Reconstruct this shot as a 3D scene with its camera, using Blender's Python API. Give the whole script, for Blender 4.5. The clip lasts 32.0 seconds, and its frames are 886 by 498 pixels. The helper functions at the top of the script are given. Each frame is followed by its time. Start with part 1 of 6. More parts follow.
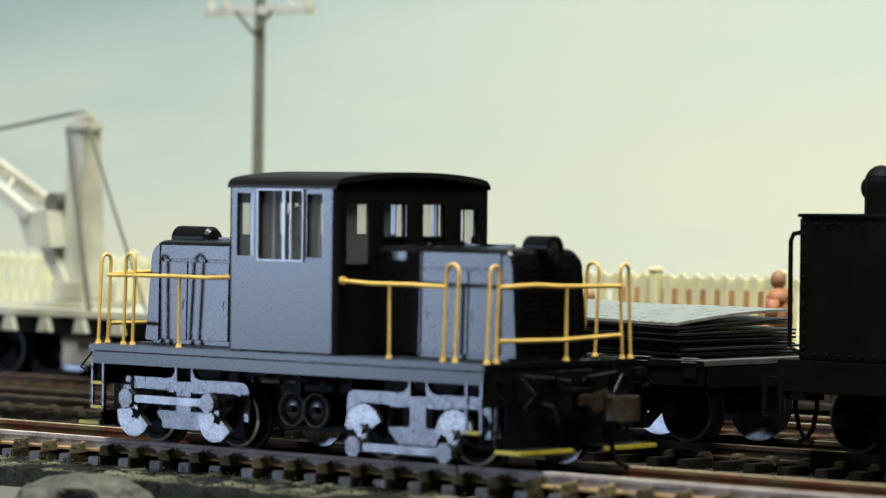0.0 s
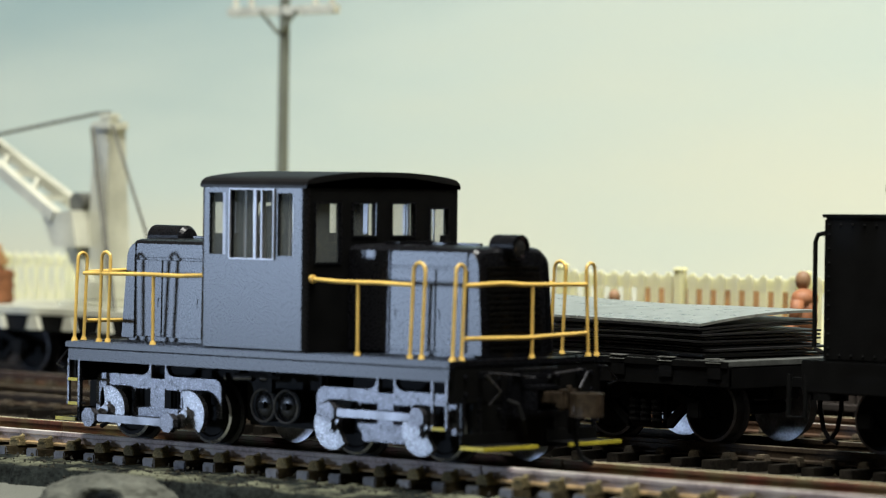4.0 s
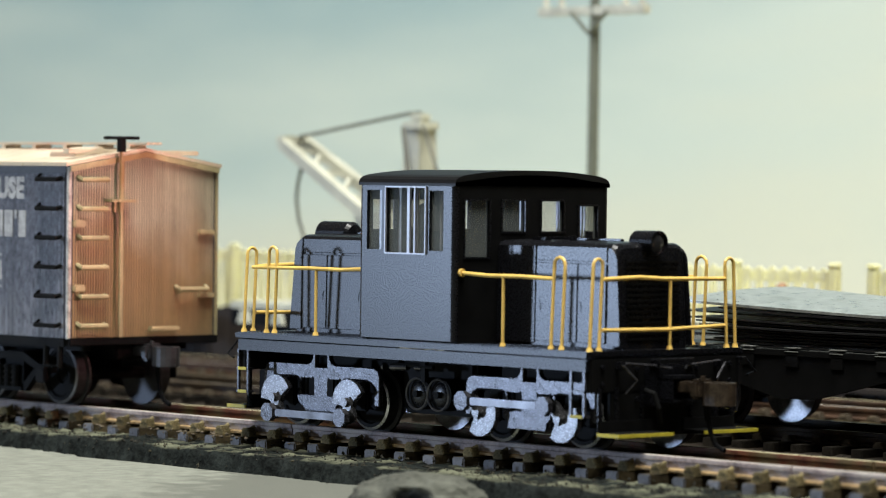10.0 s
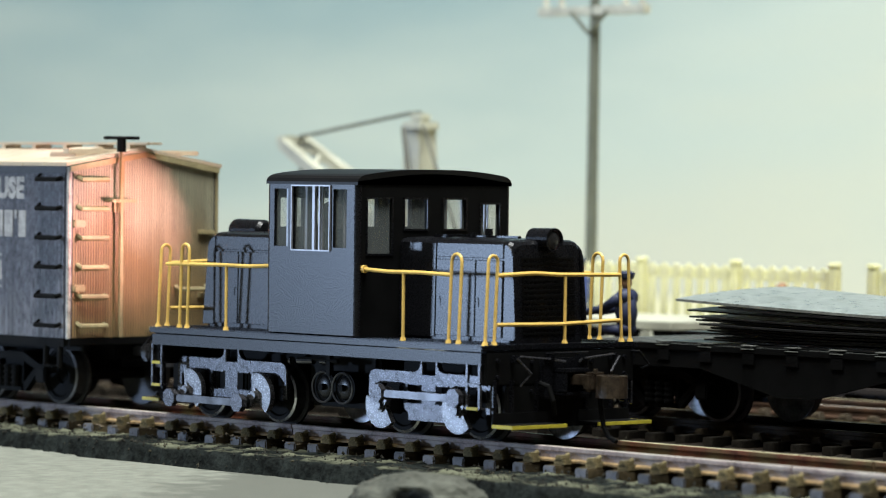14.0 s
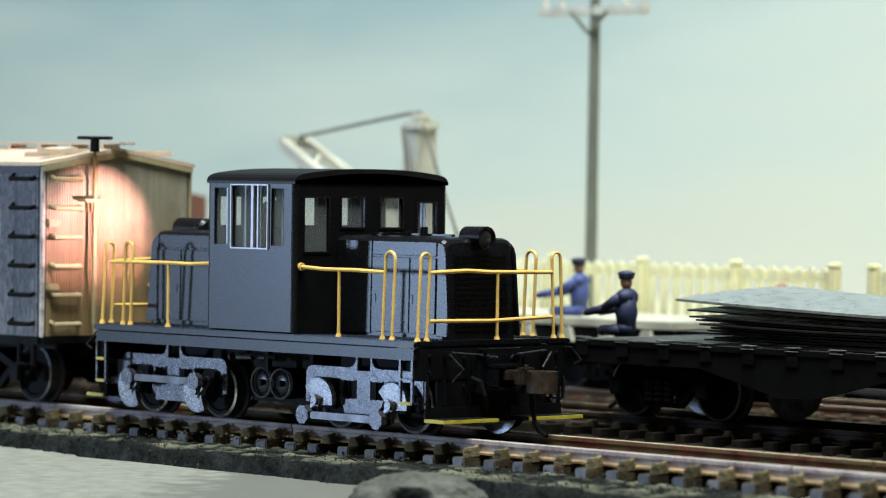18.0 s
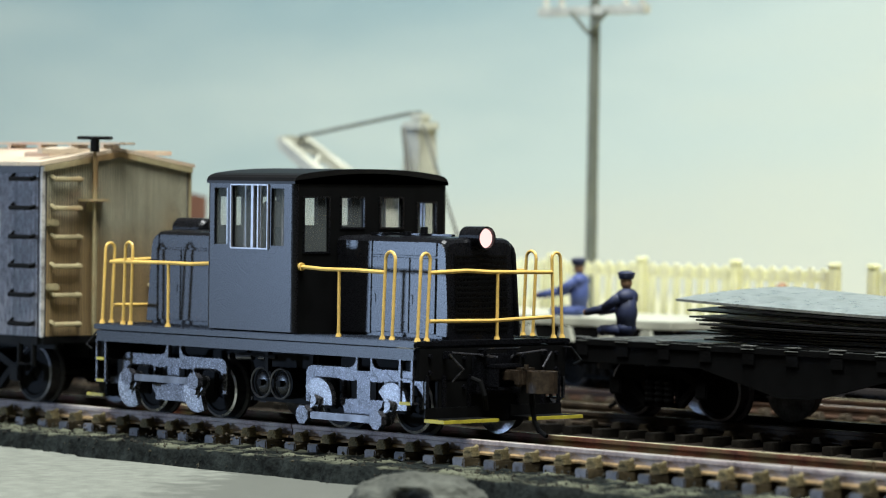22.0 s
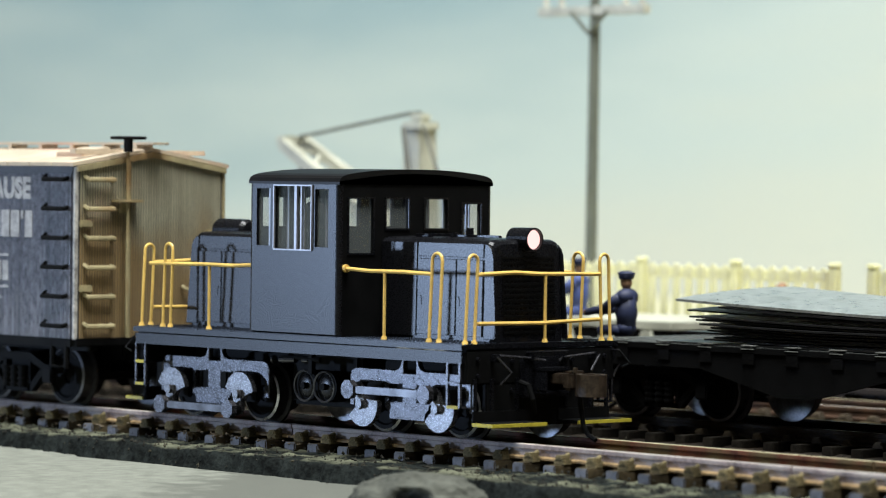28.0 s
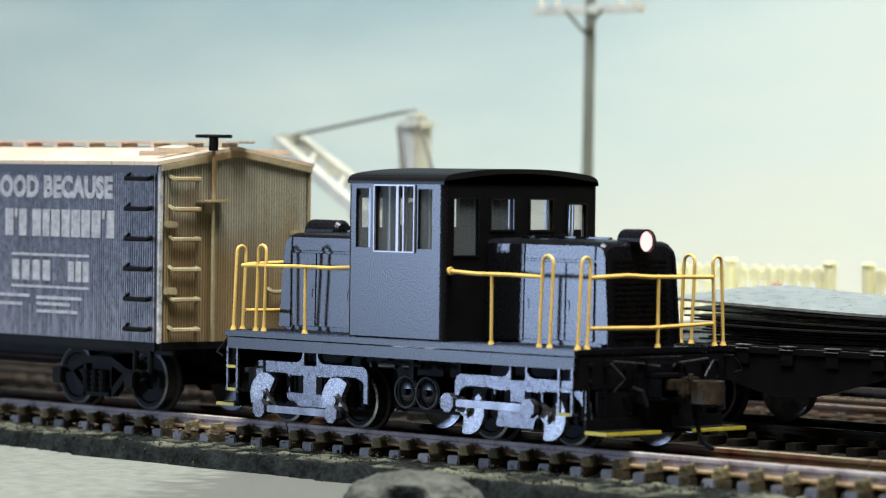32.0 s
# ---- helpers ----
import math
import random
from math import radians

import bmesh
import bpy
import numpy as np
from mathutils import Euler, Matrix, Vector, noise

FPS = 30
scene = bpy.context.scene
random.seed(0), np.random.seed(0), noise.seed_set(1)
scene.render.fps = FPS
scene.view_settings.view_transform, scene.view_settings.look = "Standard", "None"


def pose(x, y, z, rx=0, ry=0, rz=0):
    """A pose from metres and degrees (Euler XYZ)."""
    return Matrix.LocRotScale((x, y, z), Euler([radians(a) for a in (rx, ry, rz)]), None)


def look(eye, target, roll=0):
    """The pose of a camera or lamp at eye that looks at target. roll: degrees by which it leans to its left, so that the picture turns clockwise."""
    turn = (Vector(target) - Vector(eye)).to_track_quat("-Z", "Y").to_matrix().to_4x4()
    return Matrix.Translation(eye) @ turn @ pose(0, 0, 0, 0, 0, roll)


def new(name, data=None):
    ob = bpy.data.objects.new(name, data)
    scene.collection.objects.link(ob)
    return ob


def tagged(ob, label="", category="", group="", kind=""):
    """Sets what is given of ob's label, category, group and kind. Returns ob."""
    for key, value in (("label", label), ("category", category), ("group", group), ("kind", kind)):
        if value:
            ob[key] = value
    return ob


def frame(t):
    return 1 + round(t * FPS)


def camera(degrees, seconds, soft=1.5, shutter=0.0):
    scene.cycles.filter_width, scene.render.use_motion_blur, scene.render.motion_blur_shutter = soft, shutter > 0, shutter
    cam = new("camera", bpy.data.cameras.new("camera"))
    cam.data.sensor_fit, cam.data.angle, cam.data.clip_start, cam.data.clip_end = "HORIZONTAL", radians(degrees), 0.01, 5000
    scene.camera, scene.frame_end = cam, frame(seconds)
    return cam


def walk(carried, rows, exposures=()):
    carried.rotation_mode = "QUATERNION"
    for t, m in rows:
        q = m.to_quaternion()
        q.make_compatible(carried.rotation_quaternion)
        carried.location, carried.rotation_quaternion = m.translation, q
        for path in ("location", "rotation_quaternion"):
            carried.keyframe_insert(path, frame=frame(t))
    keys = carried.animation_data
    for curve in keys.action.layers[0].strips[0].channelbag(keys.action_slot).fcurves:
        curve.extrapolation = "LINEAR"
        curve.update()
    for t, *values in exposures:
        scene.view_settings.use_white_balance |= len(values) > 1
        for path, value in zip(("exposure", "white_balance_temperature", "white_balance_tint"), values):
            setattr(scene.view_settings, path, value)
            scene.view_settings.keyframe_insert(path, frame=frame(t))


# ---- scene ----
# The clip: a model railway yard in 1:87, all sizes below in millimetres times MM.
MM = 0.001
EYE = Vector((0.0, -0.3878, 0.03765))
YAW, PITCH, ROLL = -47.575, -1.041, 0.681


def aim(dyaw, dpitch, droll):
    """Camera pose from its tripod, turned by small angles in degrees."""
    a, b = radians(YAW + dyaw), radians(PITCH + dpitch)
    ahead = Vector((math.sin(a) * math.cos(b), math.cos(a) * math.cos(b), math.sin(b)))
    return look(EYE, EYE + ahead, ROLL + droll)


cam = camera(13.21, 32.0, soft=1.1)
cam.data.dof.use_dof = True
cam.data.dof.focus_distance = 0.575
cam.data.dof.aperture_fstop = 37.0
walk(cam, [
    (0.0, aim(5.006, 0.055, -0.06)), (3.5, aim(5.006, 0.055, -0.06)), (3.9, aim(4.74, 0.055, -0.02)), (4.6, aim(4.02, 0.055, 0.05)),
    (5.5, aim(3.019, 0.053, 0.09)), (6.0, aim(2.455, 0.043, 0.09)), (6.5, aim(2.003, 0.038, 0.08)),
    (7.0, aim(1.526, 0.033, 0.078)), (7.5, aim(0.98, 0.022, 0.05)), (8.0, aim(0.388, 0.015, 0.02)),
    (8.5, aim(-0.05, 0.002, 0.0)), (8.8, aim(0, 0, 0)), (9.0, aim(0, 0, 0)), (31.0, aim(0, 0, 0)),
    (31.5, aim(0.015, 0, 0.02)), (32.0, aim(0.074, -0.022, 0.03)),
], exposures=[(0.0, 0.06, 6350, 10), (3.5, 0.06, 6350, 10), (9.0, 0.12, 6300, 11), (14.0, 0.14, 6050, 9), (16.0, 0.16, 5850, 8), (20.5, 0.16, 5850, 8), (23.0, 0.16, 5950, 10), (31.0, 0.16, 6000, 12), (32.0, 0.3, 5950, 14)])

# ---- world and lights: a hobby room, a small low lamp, lamps on the ceiling ----
world = bpy.data.worlds.new("room_air")
world.use_nodes = True
scene.world = world
world.node_tree.nodes["Background"].inputs[0].default_value = (0.75, 0.85, 1.0, 1)
world.node_tree.nodes["Background"].inputs[1].default_value = 0.12


def area_lamp(name, eye, target, sx, sy, watts, colour):
    data = bpy.data.lights.new(name, "AREA")
    data.shape, data.size, data.size_y, data.energy, data.color = "RECTANGLE", sx, sy, watts, colour
    ob = new(name, data)
    ob.matrix_world = look(eye, target)
    return ob


MID = Vector((-0.45, 0.03, 0.01))
# unseen small lamp left of the camera, placed by the handrails' cast shadows
area_lamp("low_side_lamp", Vector((-1.64, -1.3, 0.05)), Vector((-0.4, 0.0, 0.015)), 0.07, 0.1, 8.5, (0.57, 0.73, 1.0))
area_lamp("ceiling_light", MID + Vector((0.3, -0.3, 1.45)), MID, 1.2, 0.6, 60.0, (1.0, 0.98, 0.9))

# ---- materials ----


def rgb(c):
    return (c[0], c[1], c[2], 1)


def mat(name, base, rough=0.6, metal=0.0, vary=0.25, scale=300.0, fine=2500.0, bump=0.15, stain_or_light=None, overlay_amount=0.5,
        spec=0.5, per_object=0.0, stretch=None, slant=None, depth=0.00003, rvar=0.1, grain=False, own_grain=False):
    """Procedural surface: two scales of variation, optional stains or painted-in light, fine relief."""
    m = bpy.data.materials.new(name)
    m.use_nodes = True
    nt = m.node_tree
    n, li = nt.nodes, nt.links
    bs = n["Principled BSDF"]
    tc = n.new("ShaderNodeTexCoord")
    src = tc.outputs["Object"]
    if stretch:
        mp = n.new("ShaderNodeMapping")
        mp.inputs["Scale"].default_value = stretch
        li.new(src, mp.inputs["Vector"])
        src = mp.outputs["Vector"]
    if own_grain:
        own = n.new("ShaderNodeObjectInfo")
        shift = n.new("ShaderNodeVectorMath")
        li.new(src, shift.inputs[0])
        apart = n.new("ShaderNodeCombineXYZ")
        li.new(own.outputs["Random"], apart.inputs[0])
        li.new(own.outputs["Random"], apart.inputs[1])
        li.new(apart.outputs[0], shift.inputs[1])
        src = shift.outputs["Vector"]
    big = n.new("ShaderNodeTexNoise")
    big.inputs["Scale"].default_value, big.inputs["Detail"].default_value = scale, 5
    small = n.new("ShaderNodeTexNoise")
    small.inputs["Scale"].default_value, small.inputs["Detail"].default_value = fine, 3
    li.new(src, big.inputs["Vector"])
    li.new(src, small.inputs["Vector"])
    ramp = n.new("ShaderNodeValToRGB")
    ramp.color_ramp.elements[0].position, ramp.color_ramp.elements[1].position = 0.3, 0.7
    lo = [max(0.0, c * (1 - vary)) for c in base]
    hi = [min(1.0, c * (1 + vary)) for c in base]
    ramp.color_ramp.elements[0].color, ramp.color_ramp.elements[1].color = rgb(lo), rgb(hi)
    mixn = n.new("ShaderNodeMath")
    mixn.operation = "ADD"
    half = n.new("ShaderNodeMath")
    half.operation = "MULTIPLY_ADD"
    half.inputs[1].default_value, half.inputs[2].default_value = 0.6, -0.3
    li.new(small.outputs["Fac"], half.inputs[0])
    li.new(big.outputs["Fac"], mixn.inputs[0])
    li.new(half.outputs[0], mixn.inputs[1])
    li.new(mixn.outputs[0], ramp.inputs["Fac"])
    col = ramp.outputs["Color"]
    if stain_or_light:
        st = n.new("ShaderNodeTexNoise")
        st.inputs["Scale"].default_value, st.inputs["Detail"].default_value = scale * 0.45, 8
        li.new(src, st.inputs["Vector"])
        sr = n.new("ShaderNodeValToRGB")
        sr.color_ramp.elements[0].position, sr.color_ramp.elements[1].position = 0.62 - 0.25 * overlay_amount, 0.78 - 0.2 * overlay_amount
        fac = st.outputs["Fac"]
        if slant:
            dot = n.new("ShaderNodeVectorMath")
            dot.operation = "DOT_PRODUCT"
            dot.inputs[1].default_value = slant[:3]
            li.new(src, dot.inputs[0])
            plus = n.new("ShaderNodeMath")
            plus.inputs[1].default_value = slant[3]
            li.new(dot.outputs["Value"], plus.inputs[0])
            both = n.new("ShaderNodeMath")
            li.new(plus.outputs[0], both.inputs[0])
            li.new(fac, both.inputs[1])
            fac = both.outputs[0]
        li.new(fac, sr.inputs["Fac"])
        sr.color_ramp.elements[1].color = (0.82, 0.82, 0.82, 1)
        mx = n.new("ShaderNodeMix")
        mx.data_type = "RGBA"
        li.new(sr.outputs["Color"], mx.inputs["Factor"])
        li.new(col, mx.inputs[6])
        mx.inputs[7].default_value = rgb(stain_or_light)
        col = mx.outputs[2]
    if per_object:
        oi = n.new("ShaderNodeObjectInfo")
        hs = n.new("ShaderNodeHueSaturation")
        mr = n.new("ShaderNodeMapRange")
        mr.inputs["To Min"].default_value, mr.inputs["To Max"].default_value = 1 - per_object, 1 + per_object
        li.new(oi.outputs["Random"], mr.inputs["Value"])
        li.new(mr.outputs[0], hs.inputs["Value"])
        li.new(col, hs.inputs["Color"])
        col = hs.outputs["Color"]
    li.new(col, bs.inputs["Base Color"])
    rr = n.new("ShaderNodeMapRange")
    rr.inputs["To Min"].default_value, rr.inputs["To Max"].default_value = max(0.02, rough - rvar), min(1, rough + rvar)
    li.new((small if grain else big).outputs["Fac"], rr.inputs["Value"])
    li.new(rr.outputs[0], bs.inputs["Roughness"])
    bs.inputs["Metallic"].default_value = metal
    bs.inputs["Specular IOR Level"].default_value = spec
    if bump:
        bp = n.new("ShaderNodeBump")
        bp.inputs["Strength"].default_value, bp.inputs["Distance"].default_value = bump, depth
        li.new(small.outputs["Fac"], bp.inputs["Height"])
        li.new(bp.outputs[0], bs.inputs["Normal"])
    return m


def glow(name, colour, strength):
    m = bpy.data.materials.new(name)
    m.use_nodes = True
    nt = m.node_tree
    em = nt.nodes.new("ShaderNodeEmission")
    em.inputs[0].default_value, em.inputs[1].default_value = rgb(colour), strength
    nt.links.new(em.outputs[0], nt.nodes["Material Output"].inputs["Surface"])
    return m


def glass(name, tint, rough=0.03, alpha=0.25):
    """Thin clear styrene: mostly see-through, with a gloss."""
    m = bpy.data.materials.new(name)
    m.use_nodes = True
    nt = m.node_tree
    bs = nt.nodes["Principled BSDF"]
    bs.inputs["Base Color"].default_value = rgb(tint)
    bs.inputs["Roughness"].default_value = rough
    bs.inputs["Specular IOR Level"].default_value = 0.03
    bs.inputs["Alpha"].default_value = alpha
    return m


M_BLACK = mat("satin_black_paint", (0.005, 0.0052, 0.0065), rough=0.275, vary=0.4, scale=1800, fine=4800, bump=0.1, rvar=0.032, grain=True, spec=0.25)
M_BLACKM = mat("matt_black_plastic", (0.0036, 0.0037, 0.0038), rough=0.6, vary=0.3, bump=0.1, spec=0.09)
M_TRUCK = mat("grimy_grey_cast_metal", (0.05, 0.05, 0.056), rough=0.26, metal=0.55, vary=0.45, scale=900, fine=4500, bump=0.5, grain=True, rvar=0.08)
M_WEIGHT = mat("speckled_bare_metal", (0.115, 0.115, 0.12), rough=0.26, metal=0.6, vary=0.55, scale=1500, fine=4500, bump=0.5, grain=True, rvar=0.08)
M_RIM = mat("dull_wheel_rim", (0.14, 0.14, 0.15), rough=0.35, metal=0.7, vary=0.3)
M_DISC = mat("worn_wheel_back", (0.36, 0.36, 0.38), rough=0.4, metal=0.7, vary=0.4, scale=400)
M_TREAD = mat("blackened_wheel_tread", (0.03, 0.03, 0.033), rough=0.4, metal=0.3, vary=0.4)
M_ROD = mat("dull_rod_steel", (0.085, 0.085, 0.09), rough=0.22, metal=0.85, vary=0.3, rvar=0.04)
M_ROOFB = mat("dull_black_roof_paint", (0.004, 0.004, 0.0045), rough=0.45, spec=0.25, vary=0.3, rvar=0.03)
M_STEEL = mat("bright_steel", (0.62, 0.62, 0.64), rough=0.28, metal=1.0, vary=0.15, bump=0.05)
M_YELLOW = mat("yellow_paint", (0.72, 0.48, 0.12), rough=0.4, vary=0.15, bump=0.05)
M_OCHRE = mat("yellow_green_edge_paint", (0.42, 0.36, 0.03), rough=0.5, vary=0.2)
M_SILVER = mat("silver_window_frame", (0.32, 0.32, 0.34), rough=0.4, metal=0.5, vary=0.2, bump=0.05)
M_GLASS = glass("dusty_window_styrene", (0.3, 0.33, 0.32), 0.45, 0.16)
M_BRONZE = mat("brown_coupler_metal", (0.05, 0.036, 0.024), rough=0.4, metal=0.5, vary=0.5, scale=900)
M_LENS = mat("dark_lamp_lens", (0.02, 0.02, 0.02), rough=0.2, bump=0)
M_LIT_F = glow("lit_front_lens", (1.0, 0.58, 0.5), 1.35)
M_LIT_R = glow("lit_rear_lens", (1.0, 0.47, 0.42), 24000.0)
M_RAIL = mat("weathered_rail_side", (0.26, 0.212, 0.205), rough=0.6, vary=0.5, scale=250, stain_or_light=(0.46, 0.42, 0.39), overlay_amount=0.6, spec=0.3)
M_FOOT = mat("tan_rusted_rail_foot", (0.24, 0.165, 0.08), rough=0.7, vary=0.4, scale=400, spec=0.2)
M_RAILFAR = mat("red_rusted_rail_side", (0.12, 0.045, 0.026), rough=0.7, vary=0.4, scale=300, stain_or_light=(0.13, 0.115, 0.055), overlay_amount=0.75, spec=0.2)
M_RAILTOP = mat("polished_rail_head", (0.62, 0.58, 0.5), rough=0.5, metal=0.5, vary=0.2)
# middle track: its shadow is put into darker rail and tie colours
M_RAILRUST = mat("shaded_rusty_rail", (0.042, 0.03, 0.019), spec=0.2, rough=0.65, vary=0.5)
M_TIESHADE = mat("shaded_tie", (0.013, 0.011, 0.008), spec=0.1, rough=0.8, vary=0.6, scale=400, per_object=0.4, own_grain=True)
M_RAILBACK = mat("orange_rusty_rail", (0.06, 0.03, 0.014), rough=0.65, vary=0.5)
M_RAILDULL = mat("dull_rail_head", (0.13, 0.11, 0.075), rough=0.5, metal=0.4, vary=0.3)
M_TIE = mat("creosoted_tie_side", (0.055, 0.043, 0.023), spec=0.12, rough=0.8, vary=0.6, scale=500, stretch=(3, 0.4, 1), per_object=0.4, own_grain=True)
# tie end grey, with the cool lamp's light put into the colour
M_TIEEND = mat("lit_worn_grey_tie_end", (0.115, 0.12, 0.135), spec=0.25, rough=0.5, vary=0.3, scale=500, per_object=0.4, own_grain=True)
M_PLATE = mat("rusty_tie_plate", (0.17, 0.14, 0.072), spec=0.1, rough=0.8, vary=0.6, scale=600, per_object=0.4)
M_CHIP = mat("tan_debris", (0.08, 0.062, 0.038), rough=0.9, vary=0.4, scale=500)
M_BED = mat("dark_cinder_ballast", (0.028, 0.027, 0.022), rough=0.95, vary=0.6, scale=260, fine=1800, bump=1.0, stain_or_light=(0.07, 0.064, 0.04), overlay_amount=0.4, depth=0.0003, spec=0.1)
# the level ledge's light from above is put into a paler colour by height
M_SHOULDER = mat("rough_shoulder", (0.0095, 0.0115, 0.0105), rough=0.9, vary=0.7, scale=300, fine=1500, bump=1.0, stain_or_light=(0.135, 0.14, 0.095), overlay_amount=0.48, depth=0.0003, spec=0.05, slant=(0, 0, 420.0, 1.64))
M_ROAD = mat("worn_grey_road", (0.19, 0.199, 0.166), rough=0.85, vary=0.2, scale=420, fine=2600, bump=1.0, stain_or_light=(0.1, 0.104, 0.088), overlay_amount=0.5, slant=(19.4, 15.8, 0, 9.14), depth=0.0003, spec=0.2)
M_STONE = mat("grey_stone", (0.075, 0.078, 0.064), rough=0.85, vary=0.45, scale=150, fine=900, bump=0.8, depth=0.0003, spec=0.2)
M_HOLLOW = mat("black_hollow", (0.008, 0.01, 0.01), rough=0.8, vary=0.4, spec=0.2)
# boards turn paler towards the bottom
M_CARSIDE = mat("dark_slate_wagon_boards", (0.075, 0.075, 0.095), rough=0.38, vary=0.8, scale=900, fine=3400, bump=0.8, spec=0.8, per_object=0.35, grain=True, rvar=0.15, stain_or_light=(0.19, 0.19, 0.215), overlay_amount=0.3, slant=(0, 0, -15.0, 0.36), own_grain=True)
M_CAREND = mat("tan_wagon_boards", (0.34, 0.32, 0.22), rough=0.55, vary=0.18, scale=110, stain_or_light=(0.25, 0.155, 0.05), overlay_amount=0.55, per_object=0.1, stretch=(1, 1, 0.7), slant=(0, -9.0, -20.0, 0.43))
M_CARTRIM = mat("tan_wagon_trim", (0.33, 0.28, 0.15), rough=0.55, vary=0.25, scale=200, stain_or_light=(0.27, 0.16, 0.06), overlay_amount=0.4)
M_ROOF = mat("pale_peach_roof", (0.54, 0.45, 0.33), rough=0.6, vary=0.15, scale=120, stain_or_light=(0.5, 0.28, 0.2), overlay_amount=0.45)
M_LETTER = mat("faded_white_lettering", (0.36, 0.36, 0.37), rough=0.6, vary=0.35, scale=700, fine=4000)
M_CORNER = mat("pale_corner_strip", (0.42, 0.4, 0.36), rough=0.5, vary=0.5, scale=500)
M_SHEET = mat("grey_sheet_metal", (0.3, 0.315, 0.29), rough=0.3, metal=0.35, vary=0.3, scale=500, fine=3200, bump=0.6, stain_or_light=(0.2, 0.21, 0.18), overlay_amount=0.35)
# sheet metal with the shade between the stacked sheets put into its colour
M_SHEETD = mat("shaded_sheet_metal", (0.016, 0.016, 0.016), rough=0.4, metal=0.3, vary=0.3)
M_STRAP = mat("worn_grey_strap", (0.15, 0.155, 0.14), rough=0.6, vary=0.5, scale=900)
M_DECK = mat("dark_weathered_deck", (0.08, 0.085, 0.078), rough=0.6, vary=0.4, scale=200)
M_CRANE = mat("cream_white_paint", (0.5, 0.5, 0.4), rough=0.5, vary=0.2, scale=120, stain_or_light=(0.3, 0.3, 0.23), overlay_amount=0.3)
M_CRANEG = mat("pale_grey_paint", (0.45, 0.47, 0.44), rough=0.55, vary=0.15)
M_CABLE = mat("dark_cable", (0.1, 0.1, 0.08), rough=0.7)
M_SIDING = mat("dark_slate_fascia", (0.03, 0.03, 0.036), rough=0.5, vary=0.4, scale=500)
M_RAILCREAM = mat("cream_worn_rail_head", (0.6, 0.56, 0.36), rough=0.45, metal=0.4, vary=0.2)
M_SAND = mat("pale_sandy_ground", (0.62, 0.59, 0.38), rough=0.9, vary=0.15, scale=60, fine=900)
M_FENCE = mat("pale_yellow_fence_plastic", (0.78, 0.76, 0.46), rough=0.5, vary=0.06, scale=80)
M_FENCE.node_tree.nodes["Principled BSDF"].inputs["Subsurface Weight"].default_value = 0.5
M_FENCE.node_tree.nodes["Principled BSDF"].inputs["Subsurface Scale"].default_value = 0.002
M_FENCE.node_tree.nodes["Principled BSDF"].inputs["Subsurface Radius"].default_value = (1.0, 1.0, 0.7)
M_POLE = mat("grey_green_pole", (0.125, 0.135, 0.105), rough=0.7, vary=0.25, stretch=(3, 3, 0.3))
M_ARM = mat("pale_crossarm", (0.5, 0.5, 0.42), rough=0.6)
M_BLUE = mat("navy_blue_cloth_paint", (0.013, 0.019, 0.055), rough=0.6, vary=0.3)
M_BLUE2 = mat("mid_blue_paint", (0.05, 0.075, 0.22), rough=0.6, vary=0.2)
M_SKIN = mat("flesh_coloured_paint", (0.3, 0.17, 0.085), rough=0.6)
M_RED = mat("brick_red_paint", (0.3, 0.12, 0.05), rough=0.6, vary=0.4)
M_ORANGE = mat("orange_paint", (0.45, 0.2, 0.06), rough=0.6)
M_BROWN = mat("brown_wood_paint", (0.42, 0.24, 0.1), rough=0.7, vary=0.3)
M_MAROON = mat("maroon_wagon_paint", (0.16, 0.07, 0.045), rough=0.6, vary=0.2)
M_TABLE = mat("dirt_brown_layout_ground", (0.02, 0.016, 0.012), rough=0.95, vary=0.5, scale=90, fine=1200, bump=0.9, stain_or_light=(0.05, 0.034, 0.022), overlay_amount=0.3, depth=0.0003, spec=0.1)
M_TIMBER = mat("old_brown_timber", (0.018, 0.0125, 0.009), rough=0.8, vary=0.4, scale=150, stretch=(1, 1, 0.3), per_object=0.3, own_grain=True)
M_WALL = mat("plain_room_wall", (0.3, 0.29, 0.27), rough=0.9, scale=4, fine=60, bump=0.05)
M_DARKWALL = mat("dark_room_wall", (0.05, 0.05, 0.05), rough=0.9, scale=4, fine=60, bump=0.05)


